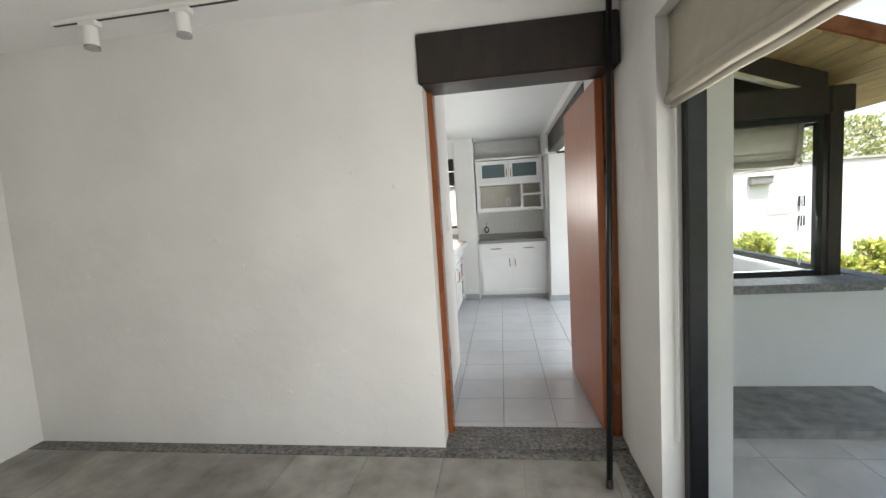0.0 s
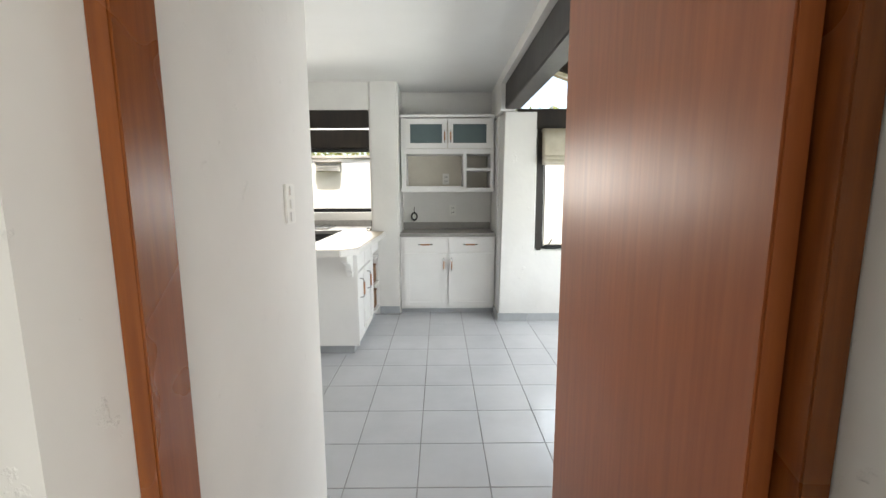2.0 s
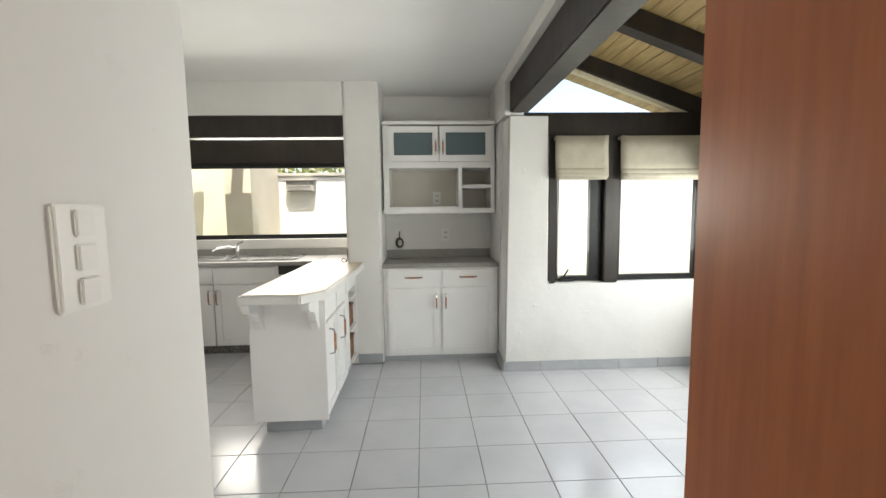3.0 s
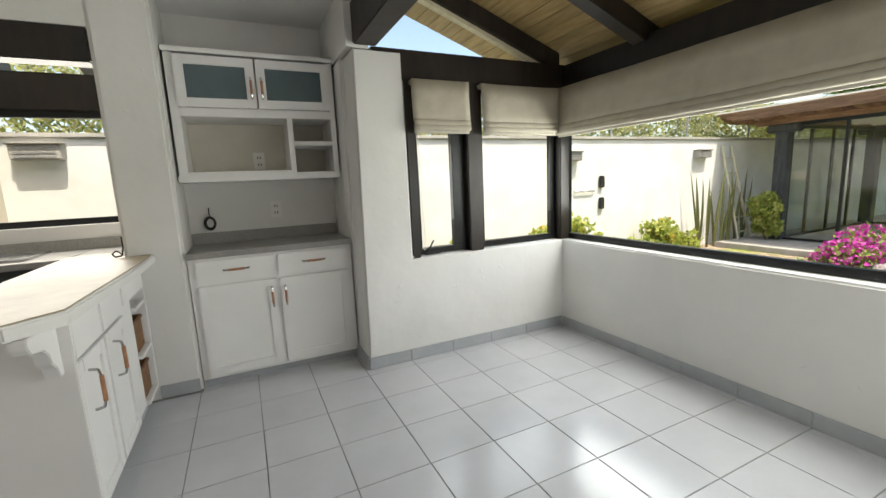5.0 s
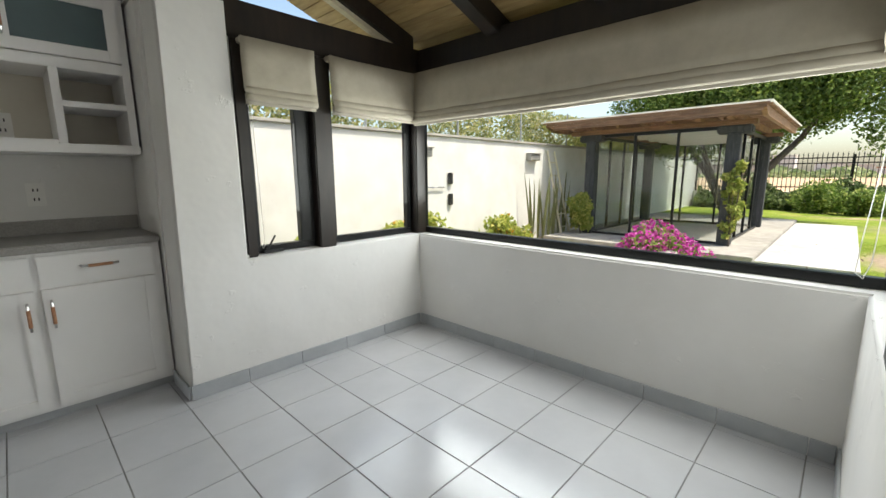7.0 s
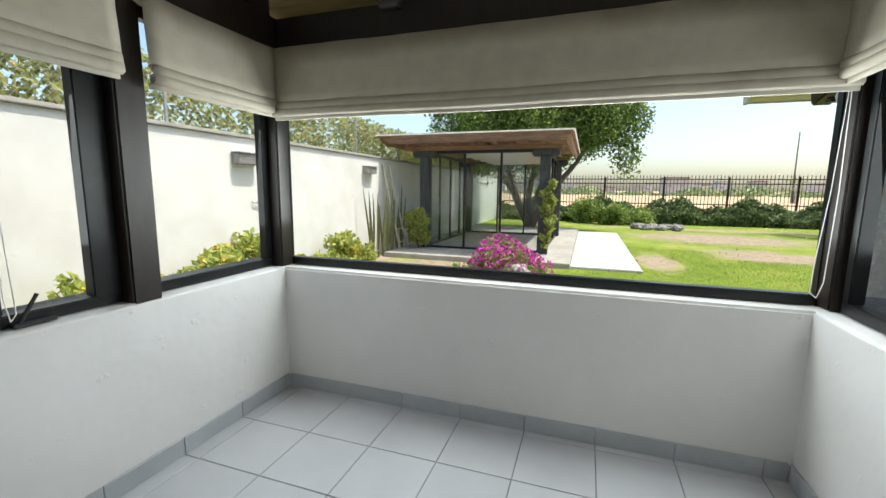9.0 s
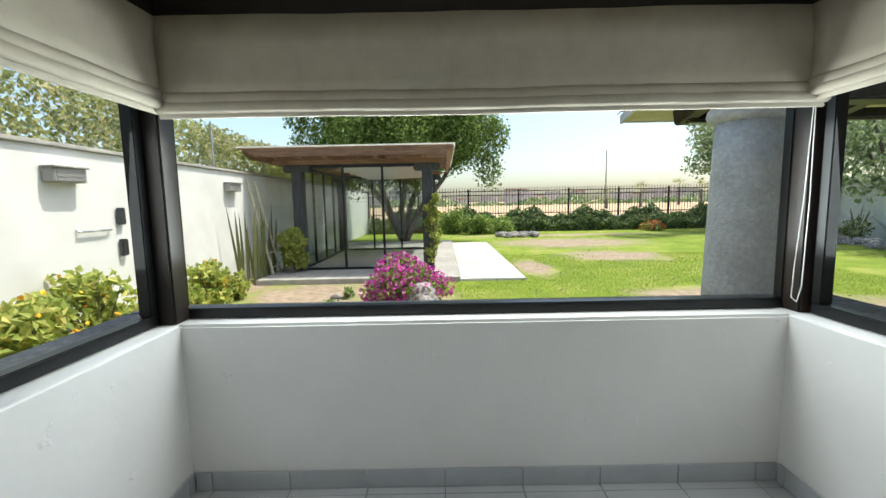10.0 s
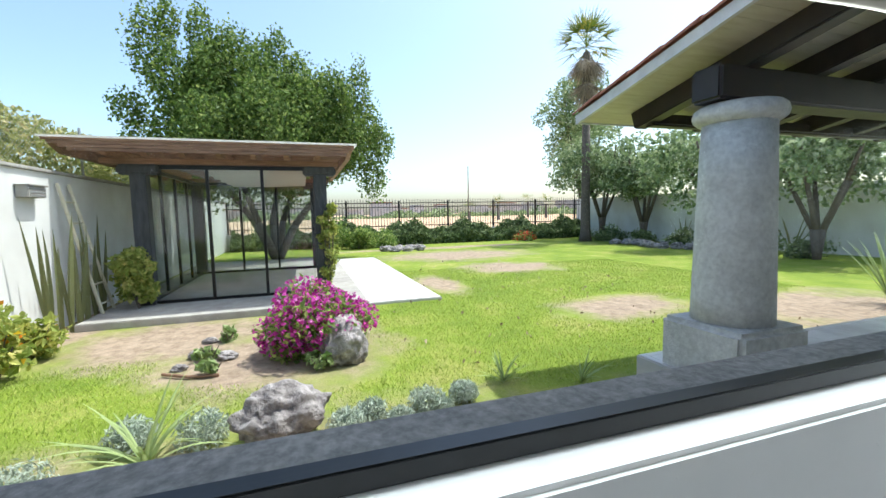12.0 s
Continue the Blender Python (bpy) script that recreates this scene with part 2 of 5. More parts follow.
GZ_WOOD = surface("weathered_red_brown_wood", (0.24, 0.125, 0.072), (0.46, 0.27, 0.17), 9, 0.7, bump=0.3, bump_size=20, stretch=(1, 0.3, 3), coarse=0.3, per_piece=0.25)
GZ_POST = surface("dark_grey_painted_wood", (0.035, 0.037, 0.040), (0.075, 0.078, 0.082), 9, 0.65, bump=0.2, stretch=(2, 2, 0.4), coarse=0.25)
TERRACOTTA = surface("terracotta_roof_tile", (0.30, 0.10, 0.05), (0.50, 0.20, 0.11), 14, 0.85, bump=0.3, coarse=0.3, per_piece=0.3)
WHITE_TRIM = surface("weathered_white_board", (0.58, 0.59, 0.58), (0.76, 0.77, 0.76), 9, 0.6, coarse=0.15)
BARK = surface("grey_brown_bark", (0.09, 0.07, 0.055), (0.22, 0.18, 0.15), 22, 0.95, bump=0.8, bump_size=30, depth=0.02, stretch=(2, 2, 0.5), coarse=0.3)
PALM_DRY = leaf("dry_palm_leaf", (0.22, 0.16, 0.11), (0.42, 0.33, 0.24), 0.15)
PALM_GREEN = leaf("palm_leaf", (0.07, 0.13, 0.03), (0.24, 0.28, 0.05), 0.3, (0.50, 0.36, 0.05))
LEAF_BIG = leaf("dark_tree_leaf", (0.065, 0.115, 0.028), (0.20, 0.29, 0.065), 0.38, (0.36, 0.42, 0.12))
LEAF_SOFT = leaf("grey_green_leaf", (0.11, 0.17, 0.07), (0.30, 0.38, 0.18), 0.42, (0.48, 0.52, 0.32))
LEAF_VINE = leaf("yellow_green_vine_leaf", (0.18, 0.22, 0.05), (0.46, 0.46, 0.16), 0.45, (0.68, 0.58, 0.30))
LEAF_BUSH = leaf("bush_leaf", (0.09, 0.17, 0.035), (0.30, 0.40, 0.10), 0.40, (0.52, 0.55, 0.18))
LEAF_IVY = leaf("ivy_leaf", (0.055, 0.09, 0.035), (0.19, 0.26, 0.10), 0.3, (0.34, 0.40, 0.18))
LEAF_SILVER = leaf("silver_tuft_leaf", (0.26, 0.32, 0.24), (0.48, 0.54, 0.45), 0.25)
LEAF_STRAP = leaf("striped_strap_leaf", (0.14, 0.23, 0.05), (0.38, 0.46, 0.20), 0.3)
LEAF_SWORD = leaf("grey_green_sword_leaf", (0.09, 0.10, 0.035), (0.19, 0.20, 0.08), 0.15, (0.28, 0.23, 0.11))
# strong sun on the shrubs is put into this paler, yellower leaf colour
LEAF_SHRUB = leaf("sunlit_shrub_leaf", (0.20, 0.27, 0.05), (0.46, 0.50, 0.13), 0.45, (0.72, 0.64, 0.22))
PETAL = leaf("magenta_bract", (0.38, 0.02, 0.22), (0.66, 0.08, 0.46), 0.35, (0.85, 0.36, 0.70))
PETAL_YELLOW = leaf("orange_yellow_flower", (0.80, 0.25, 0.02), (0.90, 0.62, 0.05), 0.2)
PETAL_RED = leaf("red_flower", (0.50, 0.03, 0.02), (0.75, 0.10, 0.06), 0.2)
GRASS = leaf("grass_blade", (0.16, 0.24, 0.025), (0.32, 0.42, 0.055), 0.35, (0.50, 0.48, 0.18))
LAWN = lawn_material("lawn_and_earth")
# distance haze is put into these washed-out far colours
TOWN = surface("hazy_far_houses", (0.60, 0.54, 0.52), (0.80, 0.78, 0.78), 0.05, 0.9, bump=0, coarse=0.2, per_piece=0.35)
SCRUB = surface("hazy_far_scrub", (0.20, 0.20, 0.15), (0.34, 0.33, 0.27), 0.4, 0.95, bump=0, coarse=0.3)
WIRE = surface("galvanised_wire", (0.28, 0.29, 0.29), (0.42, 0.43, 0.43), 20, 0.5, metal=0.5, coarse=0.1)
SHEET = leaf("translucent_roof_sheet", (0.74, 0.73, 0.69), (0.78, 0.77, 0.73), 0.62)
SHADE_CLOTH = leaf("translucent_shade_cloth", (0.70, 0.66, 0.58), (0.74, 0.70, 0.62), 0.5)
# far panes lightened in colour to look veiled by haze
FAR_PANE = surface("hazy_far_window", (0.34, 0.35, 0.37), (0.44, 0.45, 0.47), 1, 0.6, bump=0)
YARD = plaster("cream_yard_paint", (0.70, 0.63, 0.53), (0.62, 0.55, 0.45), 0.3)
GRAVEL = surface("pale_gravel", (0.55, 0.53, 0.50), (0.78, 0.76, 0.73), 30, 0.9, bump=0, per_island=0.3)


# ---- building blocks ----
def box(bm, x0, x1, y0, y1, z0, z1, m=None):
    mat = Matrix.Translation(((x0 + x1) / 2, (y0 + y1) / 2, (z0 + z1) / 2)) @ Matrix.Diagonal((abs(x1 - x0), abs(y1 - y0), abs(z1 - z0), 1))
    return bmesh.ops.create_cube(bm, size=1, matrix=(m @ mat) if m else mat)["verts"]


def cone(bm, r0, r1, a, b, seg=12):
    """A round bar from a to b, of radius r0 and r1."""
    a, b = Vector(a), Vector(b)
    d = b - a
    m = Matrix.Translation((a + b) / 2) @ d.to_track_quat("Z", "Y").to_matrix().to_4x4()
    bmesh.ops.create_cone(bm, cap_ends=True, segments=seg, radius1=r0, radius2=r1, depth=d.length, matrix=m)


def lathe(bm, profile, seg=32, at=(0, 0)):
    """A turned body round the z axis from (radius, height) pairs."""
    rings = [[bm.verts.new((at[0] + r * math.cos(2 * math.pi * i / seg), at[1] + r * math.sin(2 * math.pi * i / seg), z)) for i in range(seg)] for r, z in profile]
    for a, b in zip(rings, rings[1:]):
        for i in range(seg):
            bm.faces.new((a[i], a[(i + 1) % seg], b[(i + 1) % seg], b[i]))
    bm.faces.new(rings[0][::-1])
    bm.faces.new(rings[-1])


def tube(bm, pts, r, seg=8):
    for a, b in zip(pts, pts[1:]):
        cone(bm, r, r, a, b, seg)


def prism(bm, outline, axis, lo, hi):
    """A flat outline of 2D points pushed out along an axis from lo to hi."""
    def put(p, h):
        return {"x": (h, p[0], p[1]), "y": (p[0], h, p[1]), "z": (p[0], p[1], h)}[axis]
    a, b = [bm.verts.new(put(p, lo)) for p in outline], [bm.verts.new(put(p, hi)) for p in outline]
    n = len(outline)
    bm.faces.new(a), bm.faces.new(b[::-1])
    for i in range(n):
        bm.faces.new((a[i], b[i], b[(i + 1) % n], a[(i + 1) % n]))
    bmesh.ops.recalc_face_normals(bm, faces=bm.faces)


def finish(bm, name, material, bevel=0.0, smooth=False, segs=2):
    if bevel:
        bmesh.ops.bevel(bm, geom=bm.edges[:], offset=bevel, segments=segs if bevel < 0.02 else 5, affect="EDGES", clamp_overlap=True)
    bmesh.ops.recalc_face_normals(bm, faces=bm.faces)
    me = bpy.data.meshes.new(name)
    bm.to_mesh(me)
    bm.free()
    me.materials.append(material)
    if smooth:
        me.shade_smooth()
    return me


def part(name, bm, material, parent, label="", bevel=0.0, smooth=False):
    ob = new(name, finish(bm, name, material, bevel, smooth))
    ob.parent = parent
    return tagged(ob, label)


def solo(name, bm, material, label, category, kind="", group="", bevel=0.0, smooth=False, rounded=False):
    ob = tagged(new(name, finish(bm, name, material, bevel, smooth or rounded)), label, category, group, kind)
    if rounded:
        mod = ob.modifiers.new("soft_edges", "WEIGHTED_NORMAL")
        mod.weight = 100
    return ob


def empty(name, label, category, at=(0, 0, 0), kind="", group=""):
    ob = new(name)
    ob.location = at
    return tagged(ob, label, category, group, kind)


def boxes(*dims):
    bm = bmesh.new()
    for d in dims:
        box(bm, *d)
    return bm


def block(name, dims, material, parent, label="", bevel=0.003):
    return part(name, boxes(dims), material, parent, label, bevel)


def mesh_from(name, verts, faces, material):
    me = bpy.data.meshes.new(name)
    me.from_pydata(verts, [], faces)
    me.materials.append(material)
    return me


def structure(name, dims_list, material, label, category="wall", bevel=0.0, rounded=False):
    return solo(name, boxes(*dims_list), material, label, category, "structure", bevel=bevel, rounded=rounded)


# ---- the house: walls, floors, ceilings ----
CEIL = 2.43
# living room
lr = structure("wall_living_north", [(-3.55, -0.385, 2.40, 2.62, -0.1, 2.75), (-0.385, 0.66, 2.40, 2.62, 2.36, 2.75), (0.66, 0.90, 2.40, 2.62, -0.1, 2.75)], WHITE_WALL, "white trowelled plaster wall with the kitchen doorway")
structure("wall_living_west", [(-3.55, -3.21, -3.0, 2.40, -0.1, 2.75)], WHITE_WALL, "white plaster side wall")
structure("wall_living_south", [(-3.55, 0.90, -3.25, -3.0, -0.1, 2.75)], WHITE_WALL, "white plaster back wall")
structure("wall_living_east", [(0.66, 0.95, 1.91, 2.399, -0.1, 2.75), (0.66, 0.95, -1.3, 1.91, 2.12, 2.75), (0.66, 0.90, -3.0, -1.3, -0.1, 2.75)], WHITE_WALL, "white plaster wall with a glazed terrace opening")
structure("ceiling_living", [(-3.55, 0.90, -3.25, 2.62, 2.56, 2.75)], CEILING, "white painted ceiling", "ceiling")
# kitchen
structure("wall_passage_west", [(-0.62, -0.40, 2.62, 3.54, -0.1, 2.7)], WHITE_WALL, "white trowelled plaster wall with a light switch", bevel=0.012)
structure("wall_kitchen_south", [(-3.35, -0.62, 3.30, 3.54, -0.1, 2.7)], WHITE_WALL, "white plaster wall")
structure("wall_kitchen_west", [(-3.35, -3.10, 3.54, 7.45, -0.1, 2.7)], WHITE_WALL, "white plaster wall")
structure("wall_passage_east", [(0.66, 0.90, 2.62, 3.34, -0.1, 2.7)], WHITE_WALL, "white plaster wall behind the door")
structure("pillar", [(-0.66, -0.36, 6.39, 6.90, -0.1, 2.7)], WHITE_WALL, "white plaster pillar between sink alcove and cabinet niche", "pillar", bevel=0.02)
structure("wall_niche", [(-0.36, 0.90, 6.88, 7.1, -0.1, 2.7)], WHITE_WALL, "white plaster wall of the cabinet niche")
structure("wall_stub", [(0.668, 1.015, 6.34, 6.879, -0.1, 2.088)], WHITE_WALL, "white trowelled plaster wall beside the bay windows", bevel=0.015)
structure("wall_over_bay_opening", [(0.66, 0.80, 3.34, 6.90, 2.34, 2.78), (0.66, 0.80, 6.105, 6.90, 2.088, 2.34)], WHITE_WALL, "white plaster wall over the bay beam")
structure("wall_sink_soffit", [(-3.10, -0.66, 6.40, 6.52, 2.152, 2.7)], WHITE_WALL, "white plaster wall over the sink alcove")
structure("wall_sink_window", [(-3.10, -3.0, 7.22, 7.45, -0.1, 2.6), (-3.0, -0.66, 7.22, 7.45, -0.1, 1.06)], WHITE_WALL, "white plaster wall under the sink window")
structure("wall_alcove_east", [(-0.66, -0.60, 6.90, 7.45, -0.1, 2.6)], WHITE_WALL, "white plaster side wall of the sink alcove")
structure("ceiling_kitchen", [(-3.35, 0.80, 2.62, 6.45, CEIL, CEIL + 0.2), (-0.66, 0.80, 6.45, 7.1, CEIL, CEIL + 0.2)], CEILING, "flat white painted ceiling", "ceiling")
# bay
SILL = 0.735
for nm, ya, yb in (("north", 6.105, 6.36), ("south", 3.22, 3.585)):
    bm = bmesh.new()
    prism(bm, [(0.66, -0.1), (2.595, -0.1), (2.595, SILL), (1.02, SILL), (1.02, 2.088), (0.695, 2.088)], "y", ya, yb)
    solo("wall_bay_" + nm, bm, WHITE_WALL, "white trowelled plaster wall under and beside the side windows", "wall", "structure", bevel=0.012, rounded=True)
structure("wall_bay_front", [(2.345, 2.60, 3.225, 6.355, -0.4, SILL - 0.003)], WHITE_WALL, "low white trowelled plaster wall under the wide window", bevel=0.012)
structure("outer_sill", [(2.50, 2.66, 3.15, 6.44, SILL - 0.03, SILL + 0.012), (1.02, 2.50, 6.28, 6.44, SILL - 0.03, SILL + 0.012), (1.022, 2.50, 3.15, 3.43, SILL - 0.05, SILL + 0.012)], SILL_STONE, "rough grey rendered outer window sill", "sill", bevel=0.006)


# ---- timber of the bay: beams, posts, rafters and boards ----
def roof_z(x):
    """Underside of the boards over the bay and terrace."""
    return 2.20 + (2.33 - x) * 0.36


def beam(name, dims, label, material=DARK_WOOD):
    return solo(name, boxes(dims), material, label, "beam", "structure", bevel=0.008)


beam("beam_bay_opening", (0.70, 0.85, 3.585, 6.10, 2.10, 2.338), "dark stained beam over the bay opening")
beam("beam_bay_north", (0.815, 2.52, 6.115, 6.25, 1.905, 2.108), "dark stained beam over the side windows")
beam("beam_bay_front", (2.36, 2.52, 3.44, 6.112, 1.915, 2.10), "dark stained beam over the wide window")
beam("beam_bay_south", (0.815, 2.355, 3.44, 3.575, 1.905, 2.108), "dark stained beam over the side windows")
beam("beam_sink_front", (-3.10, -0.662, 6.395, 6.53, 1.97, 2.15), "dark stained beam over the sink alcove")
beam("beam_sink_window", (-3.10, -0.662, 7.24, 7.38, 1.85, 2.085), "dark stained beam over the sink window")
for i, (px, py) in enumerate(((2.385, 6.165), (2.40, 3.49))):
    beam("post_bay_corner_%d" % (i + 1), (px - 0.05, px + 0.05, py - 0.05, py + 0.05, SILL, 1.92), "dark stained corner post of the bay windows")
for y0 in (6.115, 3.465):
    beam("post_bay_side_north" if y0 > 5 else "post_bay_side_south", (1.485, 1.605, y0, y0 + 0.11, SILL - 0.012, 1.904), "dark stained post between the side windows")
    beam("post_bay_edge_north" if y0 > 5 else "post_bay_edge_south", (1.022, 1.085, y0, y0 + 0.11, SILL - 0.012, 1.904), "dark stained window post against the wall")


def rafter(name, y, x0, x1, w=0.11, h=0.15, material=DARK_WOOD, z_at=roof_z, drop=0.0):
    bm = bmesh.new()
    prism(bm, [(x0, z_at(x0) - drop - h), (x1, z_at(x1) - drop - h), (x1, z_at(x1) - drop), (x0, z_at(x0) - drop)], "y", y - w / 2, y + w / 2)
    return solo(name, bm, material, "dark stained sloping rafter under the boards", "rafter", "structure", bevel=0.006)


for i, y in enumerate((3.97, 4.69, 5.41)):
    rafter("rafter_bay_%d" % (i + 1), y, 0.80, 2.75, h=0.13, drop=0.004)
boards = empty("ceiling_bay", "pale pine board ceiling sloping over the bay", "ceiling", kind="structure")
bm = bmesh.new()
for k in range(21):
    xa = 0.80 + k * 0.10
    prism(bm, [(xa + 0.003, roof_z(xa + 0.003)), (xa + 0.097, roof_z(xa + 0.097)), (xa + 0.097, roof_z(xa + 0.097) + 0.02), (xa + 0.003, roof_z(xa + 0.003) + 0.02)], "y", 3.0, 6.75)
part("board", bm, PLANK, boards)
bm = bmesh.new()
prism(bm, [(0.80, roof_z(0.80) + 0.024), (2.92, roof_z(2.92) + 0.024), (2.92, roof_z(2.92) + 0.12), (0.80, roof_z(0.80) + 0.12)], "y", 2.98, 6.77)
part("roof_deck", bm, TERRACOTTA, boards)
# gable rafters with a thin pale trim over the gable lights
for k, y in enumerate((6.185, 3.50)):
    rafter("rafter_gable_%d" % (k + 1), y, 0.86, 2.34, w=0.12, h=0.13, drop=0.004)
    bm = bmesh.new()
    prism(bm, [(0.86, roof_z(0.86) - 0.165), (2.20, roof_z(2.20) - 0.165), (2.20, roof_z(2.20) - 0.136), (0.86, roof_z(0.86) - 0.136)], "y", y - 0.025, y + 0.025)
    solo("trim_gable", bm, CREAM_PLANK, "pale trim along the gable light", "trim", "structure")
    bm = bmesh.new()
    bm.faces.new([bm.verts.new((x, y, z)) for x, z in ((0.86, 2.11), (2.12, 2.11), (0.86, roof_z(0.86) - 0.166))])
    g = solo("window_gable", bm, GLASS, "triangular clear gable light under the sloping roof", "window", "structure")
    g.visible_shadow = False
# alcove roof over the sink
bm = bmesh.new()
prism(bm, [(6.52, 2.62), (7.5, 2.39), (7.5, 2.46), (6.52, 2.69)], "x", -3.3, -0.5)
solo("ceiling_alcove", bm, CREAM_PLANK, "sloping pine board ceiling of the sink alcove", "ceiling", "structure")
for i, x in enumerate((-2.75, -2.15, -1.55, -0.95)):
    bm = bmesh.new()
    prism(bm, [(6.53, 2.48), (7.9, 2.154), (7.9, 2.284), (6.53, 2.61)], "x", x - 0.06, x + 0.06)
    solo("rafter_alcove_%d" % (i + 1), bm, DARK_WOOD, "dark stained rafter over the sink alcove", "rafter", "structure", bevel=0.005)


# ---- windows ----
def window(name, label, axis, at, lo, hi, z0, z1, panes=1, bar=0.045, depth=0.05):
    """An aluminium window in the plane axis=at, from lo to hi along the other axis."""
    w = empty(name, label, "window", kind="structure")
    def put(a0, a1, zz0, zz1, d):
        return (at - d / 2, at + d / 2, a0, a1, zz0, zz1) if axis == "x" else (a0, a1, at - d / 2, at + d / 2, zz0, zz1)
    block("window_frame", put(lo, hi, z0, z0 + bar, depth), BLACK_METAL, w, bevel=0.004)
    block("window_frame", put(lo, hi, z1 - bar, z1, depth), BLACK_METAL, w, bevel=0.004)
    step = (hi - lo) / panes
    for k in range(panes + 1):
        c = lo + k * step
        a0, a1 = max(lo, c - bar / 2), min(hi, c + bar / 2)
        if k == 0:
            a0, a1 = lo, lo + bar
        if k == panes:
            a0, a1 = hi - bar, hi
        block("window_frame", put(a0, a1, z0 + bar, z1 - bar, depth), BLACK_METAL, w, bevel=0.004)
    for k in range(panes):
        a0, a1, b0, b1 = lo + k * step + bar * 0.6, lo + (k + 1) * step - bar * 0.6, z0 + bar * 0.6, z1 - bar * 0.6
        bm = bmesh.new()
        bm.faces.new([bm.verts.new((at, a, z) if axis == "x" else (a, at, z)) for a, z in ((a0, b0), (a1, b0), (a1, b1), (a0, b1))])
        p = part("pane", bm, GLASS, w)
        p.visible_shadow = False
    return w


window("window_1", "wide fixed window in a black aluminium frame", "x", 2.462, 3.50, 6.19, SILL, 1.914)
for i, (y, s) in enumerate(((6.205, 1), (3.485, -1))):
    window("window_%d" % (2 + 2 * i), "narrow casement window in a black aluminium frame", "y", y, 1.086, 1.484, SILL + 0.004, 1.903, bar=0.04)
    window("window_%d" % (3 + 2 * i), "fixed side window in a black aluminium frame", "y", y, 1.606, 2.334, SILL + 0.004, 1.903)
    latch = empty("window_latch", "black casement stay lying on the sill", "latch", (1.19, y - s * 0.05, SILL + 0.004))
    bm = bmesh.new()
    box(bm, -0.06, 0.06, -0.012, 0.012, 0.0, 0.014)
    part("stay_base", bm, BLACK_RUBBER, latch, bevel=0.003)
    bm = bmesh.new()
    cone(bm, 0.007, 0.006, (-0.04, 0, 0.012), (0.015, 0, 0.10), 8)
    part("lever", bm, BLACK_RUBBER, latch)
    # thicker hinge-side sash stile of the casement
    solo("window_sash", boxes((1.385, 1.4842, y - 0.032, y + 0.02, SILL + 0.046, 1.862)), BLACK_METAL, "black aluminium sash stile", "window", "structure", bevel=0.004)
window("window_6", "wide sink window in a black aluminium frame", "y", 7.30, -2.998, -0.662, 1.062, 1.849, bar=0.045)
window("window_7", "clerestory light over the sink window beam", "y", 7.32, -3.09, -0.662, 2.087, 2.36, bar=0.02, depth=0.03)


# ---- roman blinds ----
def blind(axis, at, side, lo, hi, top, bottom):
    """A raised roman blind hanging in front of a window; side: the way into the room."""
    length = hi - lo
    b = empty("roman_blind", "beige fabric roman blind raised above the window", "blind", group="roman blinds")
    rnd = random.Random(int(lo * 100 + at * 10))
    def sheet(prof, name, inset):
        bm = bmesh.new()
        nseg = max(10, int(length / 0.06))
        rows = []
        for d, z in prof:
            row = []
            for i in range(nseg + 1):
                u = lo + inset + (length - 2 * inset) * i / nseg
                wob = 0.0035 * math.sin(u * 7 + z * 9) + 0.0025 * math.sin(u * 17 + z * 23) + rnd.uniform(-0.0008, 0.0008)
                sag = -0.002 * math.sin(math.pi * i / nseg) - 0.0015 * math.sin(u * 4.1)
                dd = at + side * (d + wob)
                row.append(bm.verts.new((dd, u, z + sag) if axis == "x" else (u, dd, z + sag)))
            rows.append(row)
        for a, c in zip(rows, rows[1:]):
            for i in range(nseg):
                bm.faces.new((a[i], a[i + 1], c[i + 1], c[i]))
        ob = part(name, bm, FABRIC, b, smooth=True)
        mod = ob.modifiers.new("cloth", "SOLIDIFY")
        mod.thickness = 0.003
    def bar(d0, d1, z0, z1):
        a, c = at + side * d0, at + side * d1
        a, c = min(a, c), max(a, c)
        return (a, c, lo + 0.004, hi - 0.004, z0, z1) if axis == "x" else (lo + 0.004, hi - 0.004, a, c, z0, z1)
    block("head_rail", bar(-0.045, 0.02, top - 0.03, top), FABRIC, b)
    sheet([(0.026, top), (0.024, top - 0.1), (0.03, bottom + 0.13), (0.036, bottom + 0.085), (0.026, bottom + 0.078)], "cloth", 0.0)
    sheet([(0.026, bottom + 0.10), (0.044, bottom + 0.075), (0.048, bottom + 0.050), (0.034, bottom + 0.042)], "fold", 0.002)
    sheet([(0.030, bottom + 0.07), (0.052, bottom + 0.045), (0.056, bottom + 0.022), (0.040, bottom + 0.014)], "fold", 0.003)
    sheet([(0.026, bottom + 0.05), (0.030, bottom + 0.0), (0.022, bottom + 0.0)], "hem", 0.004)
    return b


blind("x", 2.30, -1, 3.575, 6.065, 1.915, 1.552)
blind("y", 6.085, -1, 1.055, 1.478, 1.915, 1.575)
blind("y", 6.085, -1, 1.578, 2.285, 1.915, 1.568)
blind("y", 3.605, 1, 1.055, 1.478, 1.915, 1.575)
blind("y", 3.605, 1, 1.578, 2.285, 1.915, 1.568)
blind("x", 0.735, -1, -1.28, 1.902, 2.118, 1.755)


def cord(pts, label):
    bm = bmesh.new()
    tube(bm, pts, 0.0018, 6)
    return solo("blind_cord", bm, PLASTIC, label, "cord", group="blind cords")


